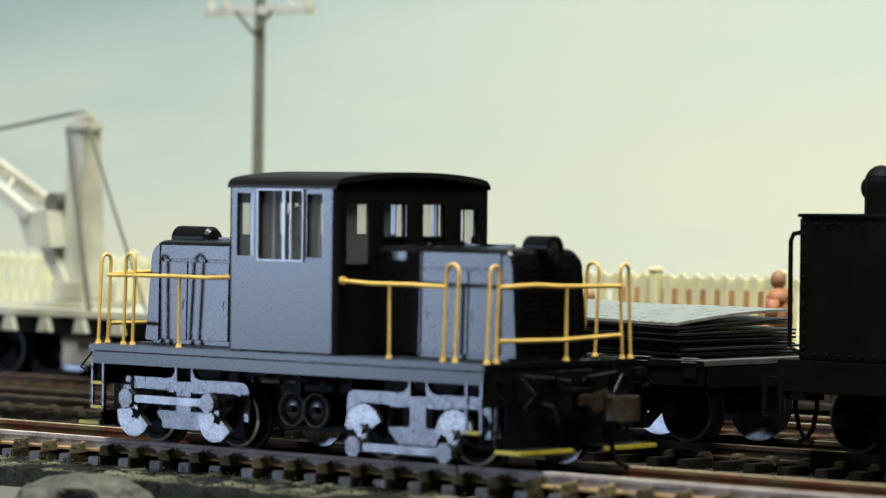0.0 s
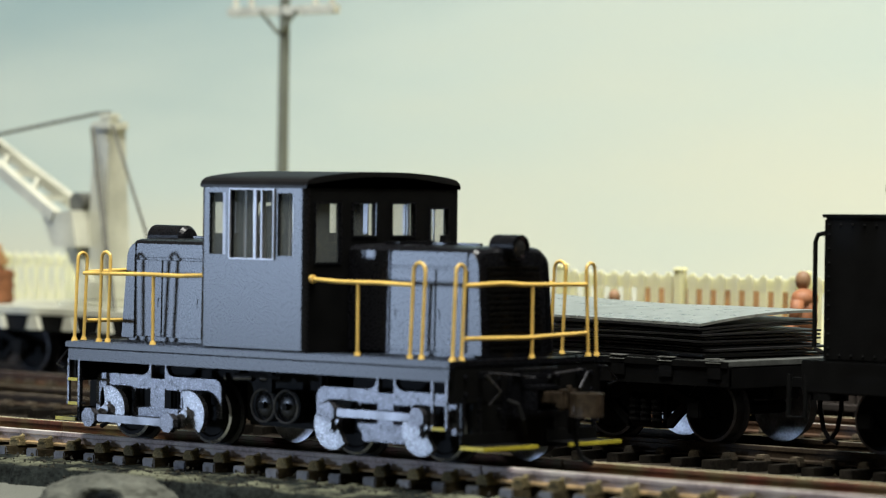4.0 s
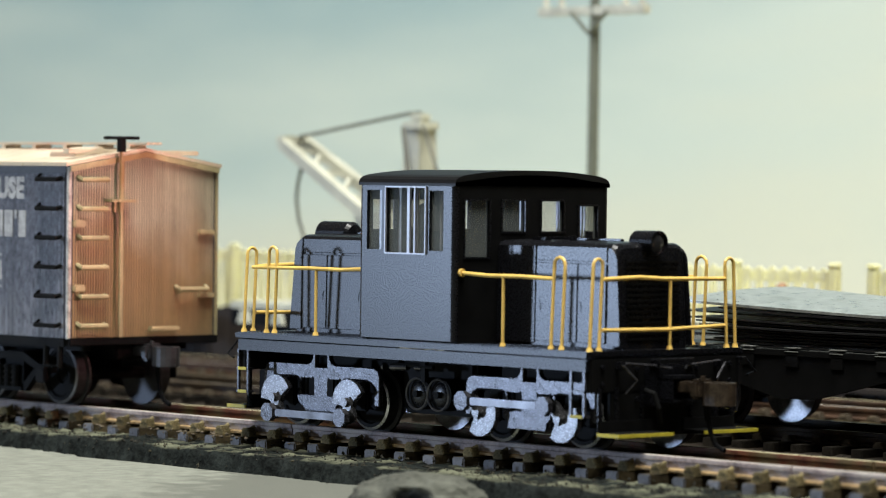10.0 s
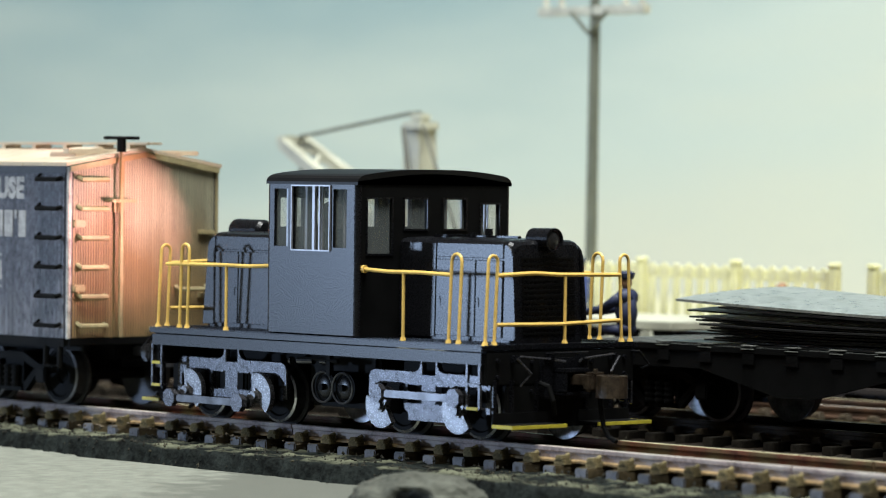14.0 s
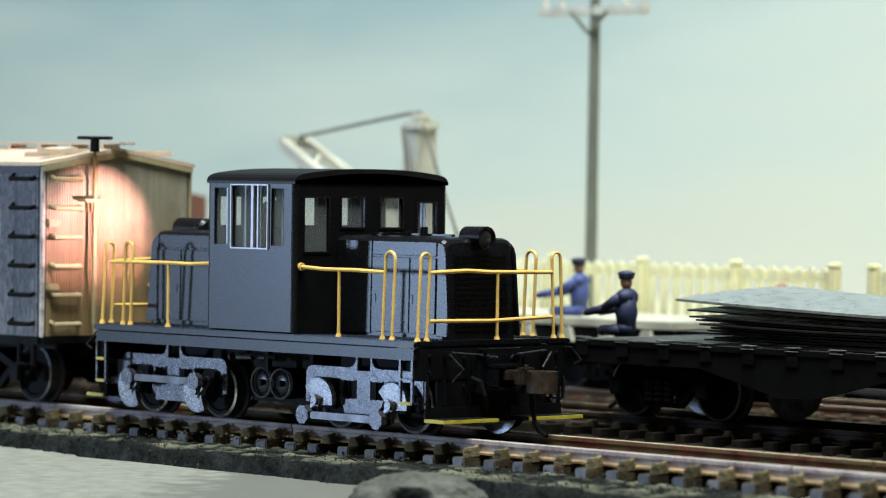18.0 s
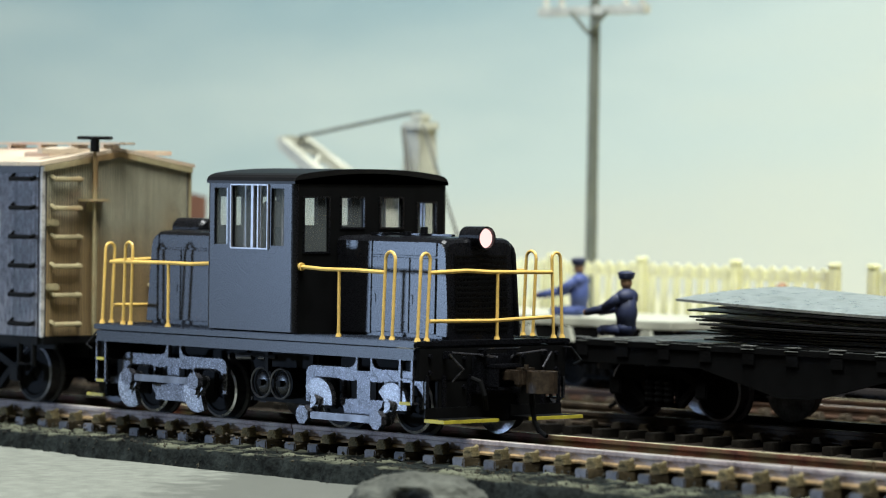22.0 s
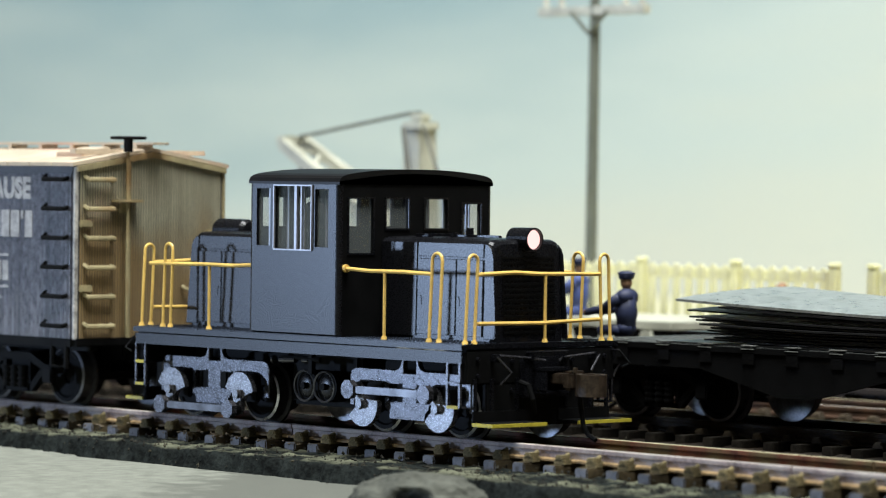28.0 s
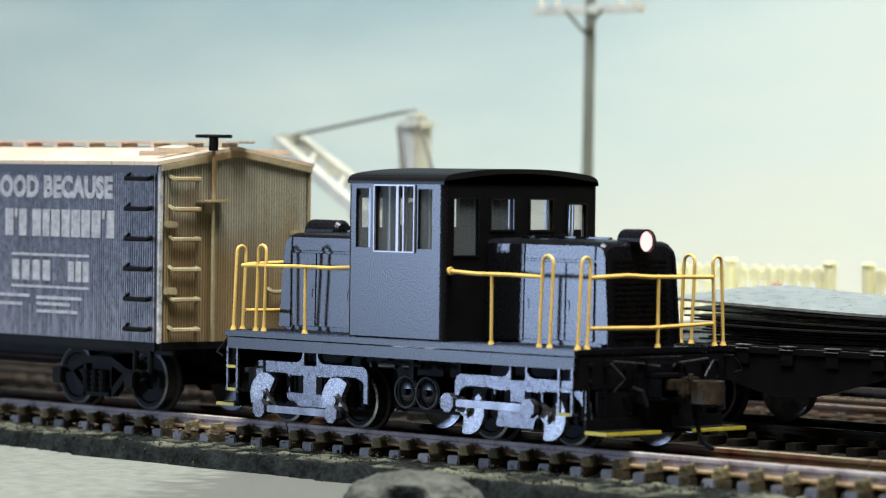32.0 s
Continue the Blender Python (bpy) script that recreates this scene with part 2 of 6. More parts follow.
def sky_material():
    m = bpy.data.materials.new("painted_sky")
    m.use_nodes = True
    nt = m.node_tree
    n, li = nt.nodes, nt.links
    bs = n["Principled BSDF"]
    bs.inputs["Roughness"].default_value = 0.9
    bs.inputs["Specular IOR Level"].default_value = 0.1
    tc = n.new("ShaderNodeTexCoord")
    sep = n.new("ShaderNodeSeparateXYZ")
    li.new(tc.outputs["Object"], sep.inputs[0])
    grad = n.new("ShaderNodeMapRange")
    grad.inputs["From Min"].default_value, grad.inputs["From Max"].default_value = 0.002, 0.16
    li.new(sep.outputs["Z"], grad.inputs["Value"])
    mp = n.new("ShaderNodeMapping")
    mp.inputs["Scale"].default_value = (3.2, 3.2, 16.4)
    li.new(tc.outputs["Object"], mp.inputs["Vector"])
    no = n.new("ShaderNodeTexNoise")
    no.inputs["Scale"].default_value, no.inputs["Detail"].default_value = 1.0, 4
    li.new(mp.outputs["Vector"], no.inputs["Vector"])
    add = n.new("ShaderNodeMath")
    add.operation = "MULTIPLY_ADD"
    add.inputs[1].default_value, add.inputs[2].default_value = 1.1, -0.52
    li.new(no.outputs["Fac"], add.inputs[0])
    # paler and creamier along the layout's right
    xg = n.new("ShaderNodeMapRange")
    xg.inputs["From Min"].default_value, xg.inputs["From Max"].default_value = -1.19, -0.71
    xg.inputs["To Min"].default_value, xg.inputs["To Max"].default_value = 0.16, -0.17
    li.new(sep.outputs["X"], xg.inputs["Value"])
    s1 = n.new("ShaderNodeMath")
    s2 = n.new("ShaderNodeMath")
    li.new(grad.outputs[0], s1.inputs[0])
    li.new(add.outputs[0], s1.inputs[1])
    li.new(s1.outputs[0], s2.inputs[0])
    li.new(xg.outputs[0], s2.inputs[1])
    rp = n.new("ShaderNodeValToRGB")
    e = rp.color_ramp.elements
    e[0].position, e[0].color = 0.05, (0.55, 0.56, 0.485, 1)
    e[1].position, e[1].color = 0.95, (0.262, 0.37, 0.405, 1)
    mid = rp.color_ramp.elements.new(0.45)
    mid.color = (0.475, 0.54, 0.515, 1)
    li.new(s2.outputs[0], rp.inputs["Fac"])
    li.new(rp.outputs["Color"], bs.inputs["Base Color"])
    return m


M_SKY = sky_material()

# ---- building helpers ----


def part(name, bm, material, parent=None, label="", smooth=False, raw=False):
    """Link a bmesh drawn in millimetres as one mesh object under a thing."""
    if not raw:
        bmesh.ops.scale(bm, vec=(MM, MM, MM), verts=bm.verts)
    me = bpy.data.meshes.new(name)
    bm.to_mesh(me)
    bm.free()
    for m in material if isinstance(material, (list, tuple)) else (material,):
        me.materials.append(m)
    if smooth:
        for p in me.polygons:
            p.use_smooth = True
    ob = new(name, me)
    if parent:
        ob.parent = parent
    if label:
        tagged(ob, label)
    return ob


def share(src, name, parent, m=None):
    """Another object on the same mesh."""
    ob = new(name, src.data)
    ob.parent = parent
    if m is not None:
        ob.matrix_basis = m
    return ob


def thing(name, x, y, z, label, category, group="", kind="", rz=0):
    ob = new(name)
    ob.empty_display_size = 0.005
    ob.matrix_world = pose(x * MM, y * MM, z * MM, 0, 0, rz)
    return tagged(ob, label, category, group, kind)


def at(x, y, z, rx=0, ry=0, rz=0):
    return pose(x * MM, y * MM, z * MM, rx, ry, rz)


def box(bm, x0, x1, y0, y1, z0, z1, bev=0.0):
    r = bmesh.ops.create_cube(bm, size=1)
    vs = r["verts"]
    bmesh.ops.scale(bm, vec=(x1 - x0, y1 - y0, z1 - z0), verts=vs)
    bmesh.ops.translate(bm, vec=((x0 + x1) / 2, (y0 + y1) / 2, (z0 + z1) / 2), verts=vs)
    if bev:
        es = list({e for v in vs for e in v.link_edges})
        bmesh.ops.bevel(bm, geom=es, offset=bev, segments=2, affect="EDGES", clamp_overlap=True)


def rod(bm, p0, p1, r, seg=10, r2=None):
    p0, p1 = Vector(p0), Vector(p1)
    d = p1 - p0
    m = Matrix.Translation((p0 + p1) / 2) @ d.to_track_quat("Z", "Y").to_matrix().to_4x4()
    bmesh.ops.create_cone(bm, cap_ends=True, segments=seg, radius1=r, radius2=r if r2 is None else r2, depth=d.length, matrix=m)


def tube(bm, pts, r, seg=8, closed=False):
    """A round wire swept along points."""
    pts = [Vector(p) for p in pts]
    rings = []
    n = len(pts)
    for i, p in enumerate(pts):
        a = pts[i - 1] if i > 0 else p
        b = pts[i + 1] if i < n - 1 else p
        d = (b - a).normalized()
        q = d.to_track_quat("Z", "Y")
        if rings:
            # keep the ring from twisting
            ref = prev - d * prev.dot(d)
            u = ref.normalized() if ref.length > 1e-6 else q @ Vector((1, 0, 0))
        else:
            u = q @ Vector((1, 0, 0))
        prev = u
        w = d.cross(u)
        rings.append([bm.verts.new(p + (u * math.cos(k * math.tau / seg) + w * math.sin(k * math.tau / seg)) * r) for k in range(seg)])
    for a, b in zip(rings, rings[1:]):
        for k in range(seg):
            bm.faces.new((a[k], a[(k + 1) % seg], b[(k + 1) % seg], b[k]))
    bm.faces.new(list(reversed(rings[0])))
    bm.faces.new(rings[-1])


def prism(bm, outline, axis, a, b):
    """Extrude a 2D outline along an axis ('x': outline is y,z; 'y': x,z; 'z': x,y)."""
    def put(u, w, t):
        return {"x": (t, u, w), "y": (u, t, w), "z": (u, w, t)}[axis]
    lo = [bm.verts.new(put(u, w, a)) for u, w in outline]
    hi = [bm.verts.new(put(u, w, b)) for u, w in outline]
    n = len(outline)
    f = [bm.faces.new(lo), bm.faces.new(hi)]
    for i in range(n):
        f.append(bm.faces.new((lo[i], lo[(i + 1) % n], hi[(i + 1) % n], hi[i])))
    bmesh.ops.recalc_face_normals(bm, faces=f)


def arc(cx, cy, r, a0, a1, n=6):
    return [(cx + r * math.cos(radians(a0 + (a1 - a0) * i / n)), cy + r * math.sin(radians(a0 + (a1 - a0) * i / n))) for i in range(n + 1)]


def wall_grid(bm, axis, pos, thick, u0, u1, w0, w1, holes):
    """A wall in the plane axis=pos with real openings: holes are (u0, u1, w0, w1). Built of blocks that meet edge to edge."""
    us = sorted({u0, u1, *(h[0] for h in holes), *(h[1] for h in holes)})
    ws = sorted({w0, w1, *(h[2] for h in holes), *(h[3] for h in holes)})
    for ua, ub in zip(us, us[1:]):
        run = None
        for wa, wb in list(zip(ws, ws[1:])) + [(None, None)]:
            solid = wa is not None and not any(h[0] <= ua and ub <= h[1] and h[2] <= wa and wb <= h[3] for h in holes)
            if solid:
                run = (run[0], wb) if run else (wa, wb)
            elif run:
                if axis == "y":
                    box(bm, ua, ub, pos, pos + thick, *run)
                else:
                    box(bm, pos, pos + thick, ua, ub, *run)
                run = None
    bmesh.ops.remove_doubles(bm, verts=bm.verts, dist=0.001)


def bm_new():
    return bmesh.new()

# ---- the room and the layout's ground ----


def sheet(name, x0, x1, y0, y1, step, height, material, label, kind="structure", category="ground"):
    """A ground sheet as a grid; height(x, y) in millimetres."""
    nx, ny = max(1, round((x1 - x0) / step)), max(1, round((y1 - y0) / step))
    xs, ys = np.linspace(x0, x1, nx + 1), np.linspace(y0, y1, ny + 1)
    verts = [(x * MM, y * MM, height(x, y) * MM) for y in ys for x in xs]
    w = nx + 1
    faces = [(j * w + i, j * w + i + 1, (j + 1) * w + i + 1, (j + 1) * w + i) for j in range(ny) for i in range(nx)]
    me = bpy.data.meshes.new(name)
    me.from_pydata(verts, [], faces)
    me.materials.append(material)
    for p in me.polygons:
        p.use_smooth = True
    return tagged(new(name, me), label, category, "", kind)


def nz(x, y, s, seed=0.0):
    return noise.noise(Vector((x * s, y * s, seed)))


def solid(name, x0, x1, y0, y1, z0, z1, material, label, category):
    bm = bm_new()
    box(bm, x0, x1, y0, y1, z0, z1)
    return tagged(part(name, bm, material), label, category, "", "structure")


solid("bench_top", -2200, 300, -600, 610, -45, -16, M_BROWN, "plain wooden bench top under the model layout", "bench top")
solid("floor", -2300, 1500, -1800, 700, -960, -950, M_WALL, "plain grey room floor below the bench", "floor")
solid("ceiling", -2300, 1500, -1800, 700, 1700, 1720, M_WALL, "plain pale room ceiling", "ceiling")
solid("wall_north", -2300, 1500, 700, 720, -950, 1700, M_DARKWALL, "plain dark room wall behind the backdrop", "wall")
solid("wall_south", -2300, 1500, -1820, -1800, -950, 1700, M_DARKWALL, "plain room wall behind the camera", "wall")
solid("wall_west", -2320, -2300, -1800, 700, -950, 1700, M_WALL, "plain room wall on the left", "wall")
solid("wall_east", 1500, 1520, -1800, 700, -950, 1700, M_DARKWALL, "plain dark room wall", "wall")
bm = bm_new()
box(bm, -2150, -450, 600, 604, -16, 420)
tagged(part("backdrop", bm, M_SKY), "painted hazy sky board in pale blue and cream", "backdrop", "", "structure")

# ground under the tracks, the rough shoulder, and the road in front
sheet("ground", -1250, -150, -16, 136, 3, lambda x, y: (-3.5 if -7 < y < 75 else -4.2) + 0.4 * nz(x, y, 0.09) + 0.5 * nz(x, y, 0.4, 3),
      M_TABLE, "brown dirt and cinder ground between the tracks")


sheet("far_ground", -2150, -150, 134, 600, 20, lambda x, y: -4.0 + 0.4 * nz(x, y, 0.02), M_SAND, "pale sandy ground behind the fence")


def road_edge(x):
    return -22.1 - 0.0447 * (x + 505)


def shoulder_height(x, y):
    """A level ledge beside the ties, then a steep broken face down to the road."""
    e = road_edge(x) + 1.1 * nz(x, 0, 0.12, 4) + 0.8 * nz(x, 0, 0.5, 6)
    k = min(1.0, max(0.0, (y - e + 0.2) / 1.1))
    k = k * k * (3 - 2 * k)
    return -7.4 + 3.5 * k + 0.45 * nz(x, y, 0.35, 7) + (0.25 + 0.45 * (1 - k)) * nz(x, y, 1.1, 9) + 0.3 * nz(x, y, 2.6, 12)


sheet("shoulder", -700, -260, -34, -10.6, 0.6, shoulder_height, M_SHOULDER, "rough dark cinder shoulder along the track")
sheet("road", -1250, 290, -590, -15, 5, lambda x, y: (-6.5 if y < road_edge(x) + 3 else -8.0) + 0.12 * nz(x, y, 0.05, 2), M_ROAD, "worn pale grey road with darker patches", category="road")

# ---- tracks ----


def rail_mesh(length, tops):
    """A rail of T section, its top at z = 0, along x from 0 to length."""
    bm = bm_new()
    half = [(0.0, -2.1), (1.05, -2.1), (1.05, -1.8), (0.35, -1.6), (0.35, -0.75), (0.55, -0.6), (0.55, -0.1), (0.45, 0.0)]
    outline = half + [(-u, w) for u, w in reversed(half[1:])]
    prism(bm, outline, "x", 0, length)
    bm.faces.ensure_lookup_table()
    for f in bm.faces:
        if f.normal.z > 0.9 and f.calc_center_median().z > -0.05 and tops:
            f.material_index = 1
        elif f.calc_center_median().z < -1.55 and abs(f.normal.x) < 0.5:
            f.material_index = 2
    return bm


def track(name, y, x0, x1, near, label, rail_mat, joints=()):
    """Two rails on ties, rails' tops at z = 0."""
    t = thing(name, 0, y, 0, label, "railway track", "", "structure")
    cuts = [x0, *joints, x1]
    for s in (-8.25, 8.25):
        for a, b in zip(cuts, cuts[1:]):
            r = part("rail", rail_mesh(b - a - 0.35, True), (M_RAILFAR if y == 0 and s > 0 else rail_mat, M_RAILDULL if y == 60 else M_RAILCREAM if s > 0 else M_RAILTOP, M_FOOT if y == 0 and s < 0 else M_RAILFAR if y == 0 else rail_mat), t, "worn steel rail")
            r.matrix_basis = at(a, s, -0.15 if y == 0 else 0, 0, 0, 0)
    rng = random.Random(int(y))
    bm = bm_new()
    if y == 0:
        box(bm, -1.25, 1.25, -12.5, 12.5, -4.6, -2.55, 0.2)
    else:
        box(bm, -1.1, 1.1, -15, 15, -3.9, -2.1, 0.12)
    bm.normal_update()
    tie = None
    plate = None
    far = bm_new()
    x = x0 + (0.94 if y == 0 else 0)
    while x < x1:
        if near[0] < x < near[1]:
            m = at(x + rng.uniform(-0.25, 0.25), rng.uniform(-0.4, 0.4), rng.uniform(-0.08, 0.04), 0, 0, rng.uniform(-1.2, 1.2))
            if tie is None:
                # end faces get the paler grey that holds the lamp's light
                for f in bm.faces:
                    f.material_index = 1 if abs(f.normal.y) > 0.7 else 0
                # the middle track takes the tie with shade in its colour
                tie = part("tie", bm, (M_TIESHADE, M_TIESHADE) if y == 60 else (M_TIE, M_TIEEND), t)
                tie.matrix_basis = m
                pb = bm_new()
                for s in (-8.25, 8.25):
                    top = -2.25 if y == 0 and s > 0 else -1.75
                    box(pb, -1.1, 1.1, s - 2.4, s + 2.0, -2.6, top, 0.15)
                    box(pb, -0.85, 0.85, s - 2.5, s - 0.8, top - 0.2, top + 0.55, 0.2)
                    if y:
                        box(pb, -0.45, 0.45, s + 0.8, s + 1.75, -1.75, -1.35, 0.12)
                    if y == 0 and s < 0:
                        rod(pb, (0.1, s - 1.7, -1.75), (0.45, s - 0.75, -1.0), 0.5, 7, 0.3)
                plate = part("tie_plate", pb, M_PLATE if y == 0 else M_CHIP, t, "rusty rail fastening")
                plate.matrix_basis = at(x, 0, 0)
            else:
                share(tie, "tie", t, m)
                share(plate, "tie_plate", t, at(x, 0, 0))
        else:
            box(far, x - 1.25, x + 1.25, -15, 15, -3.9, -2.1)
        x += 6.35 if y == 0 else 6.2
    if len(far.verts):
        tagged(part("far_ties", far, M_TIE if y == 0 else M_TIESHADE, t), "dark ties far along the track", kind="stuff")
    else:
        far.free()
    return t


track("track_near", 0, -1100, -160, (-640, -290), "model railway track with worn steel rails on dark ties", M_RAIL, joints=(-700, -448.5, -345))
track("track_middle", 60, -1100, -160, (-600, -280), "second model railway track with rusty rails", M_RAILRUST)
track("track_back", 108, -1100, -250, (-620, -300), "third model railway track behind the others", M_RAILBACK)

# ---- rolling gear shared by the vehicles ----


def wheel_mesh(r, face=1.9):
    """A steel wheel with tread, flange and dished face; axle along y, the outer face towards -y."""
    bm = bm_new()
    prof = [(0.0, 0.9), (r * 0.28, 0.9), (r * 0.3, 0.55), (r * 0.72, 0.25), (r * 0.78, -0.0), (r * 0.91, -0.05), (r, 0.1), (r, face), (r + 0.6, face + 0.15), (r + 0.6, face + 0.6), (0.0, face + 0.6)]
    n = 28
    rings = []
    for rad, yy in prof:
        if rad == 0:
            rings.append([bm.verts.new((0, yy, 0))])
        else:
            rings.append([bm.verts.new((rad * math.cos(k * math.tau / n), yy, rad * math.sin(k * math.tau / n))) for k in range(n)])
    for ring_index, (a, b) in enumerate(zip(rings, rings[1:])):
        for k in range(n):
            va = [a[0]] if len(a) == 1 else [a[k], a[(k + 1) % n]]
            vb = [b[0]] if len(b) == 1 else [b[(k + 1) % n], b[k]]
            f = bm.faces.new(va + vb)
            f.material_index = 1 if ring_index == 5 else 3 if ring_index == 9 else 2 if ring_index >= 6 else 0
    bmesh.ops.recalc_face_normals(bm, faces=bm.faces)
    return bm


SPIN = []   # wheel-like parts: (object, x, y, z, phase degrees, radius, which vehicle)


def wheelset(parent, x, r, vehicle, dark=M_BLACKM, phase=0.0):
    """Two wheels and their axle, one part that turns."""
    bm = wheel_mesh(r)
    bmesh.ops.translate(bm, vec=(0, -9.7, 0), verts=bm.verts)
    two = wheel_mesh(r)
    bmesh.ops.rotate(two, cent=(0, 0, 0), matrix=Matrix.Rotation(math.pi, 3, "Z"), verts=two.verts)
    bmesh.ops.translate(two, vec=(0, 9.7, 0), verts=two.verts)
    me = bpy.data.meshes.new("tmp")
    two.to_mesh(me)
    bm.from_mesh(me)
    bpy.data.meshes.remove(me)
    two.free()
    rod(bm, (0, -9, 0), (0, 9, 0), 1.0, 10)
    ob = part("wheelset", bm, (dark, M_STEEL if vehicle == "loco" else M_RIM, M_TREAD, M_TREAD if vehicle == "wagon" else M_DISC), parent, "black wheels with bright steel treads")
    ob.matrix_basis = at(x, 0, r)
    SPIN.append((ob, x, 0.0, r, phase, r, vehicle))
    return ob


def hand_coupler(parent, x, side, z=9.0, metal=M_BRONZE):
    """Knuckle coupler at the end x, pointing to side."""
    bm = bm_new()
    s = side
    def block(a, b, y0, y1, z0, z1, bev):
        box(bm, *sorted((x + a * s, x + b * s)), y0, y1, z0, z1, bev)
    block(1.2, 6.0, -0.9, 0.9, z - 0.9, z + 0.7, 0.2)
    block(5.2, 7.0, -2.3, 1.2, z - 1.6, z + 1.2, 0.4)
    # the knuckle: an open ring of thick walls
    n = 16
    ring = [(x + (8.8 + 2.5 * math.cos(k * math.tau / n)) * s, 0.2 + 2.1 * math.sin(k * math.tau / n)) for k in range(n)]
    inner = [(x + (8.8 + 1.75 * math.cos(k * math.tau / n)) * s, 0.2 + 1.35 * math.sin(k * math.tau / n)) for k in range(n)]
    rows = [[bm.verts.new((u, w, q)) for u, w in loop_pts] for loop_pts, q in ((ring, z - 2.4), (ring, z + 0.8), (inner, z + 0.8), (inner, z - 2.4))]
    walls = [bm.faces.new((a[k], a[(k + 1) % n], b[(k + 1) % n], b[k])) for a, b in zip(rows, rows[1:] + rows[:1]) for k in range(n)]
    bmesh.ops.recalc_face_normals(bm, faces=walls)
    block(6.4, 8.6, -0.5, 0.9, z - 1.9, z + 0.3, 0.25)
    rod(bm, (x + 6.9 * s, -1.2, z + 1.0), (x + 6.9 * s, -1.2, z + 1.7), 0.35, 8)
    c = part("coupler", bm, metal, parent, "brown metal knuckle coupler" if metal is M_BRONZE else "black metal knuckle coupler")
    bm = bm_new()
    tube(bm, [(x + 6.3 * s, 0.5, z - 1.6), (x + 6.3 * s, 0.5, z - 3.6), (x + 7.0 * s, 0.5, z - 6.7), (x + 8.0 * s, 0.5, z - 8.0), (x + 9.5 * s, 0.6, z - 8.7)], 0.36)
    part("trip_pin", bm, M_BLACKM, c, "curved black wire pin")
    return c


# ---- the locomotive ----
LX0 = -450.94
R_LOCO = 4.3
loco = thing("diesel_locomotive", LX0 + 78.84, 0, 0, "small black centre-cab diesel locomotive model with yellow handrails on the track", "locomotive")


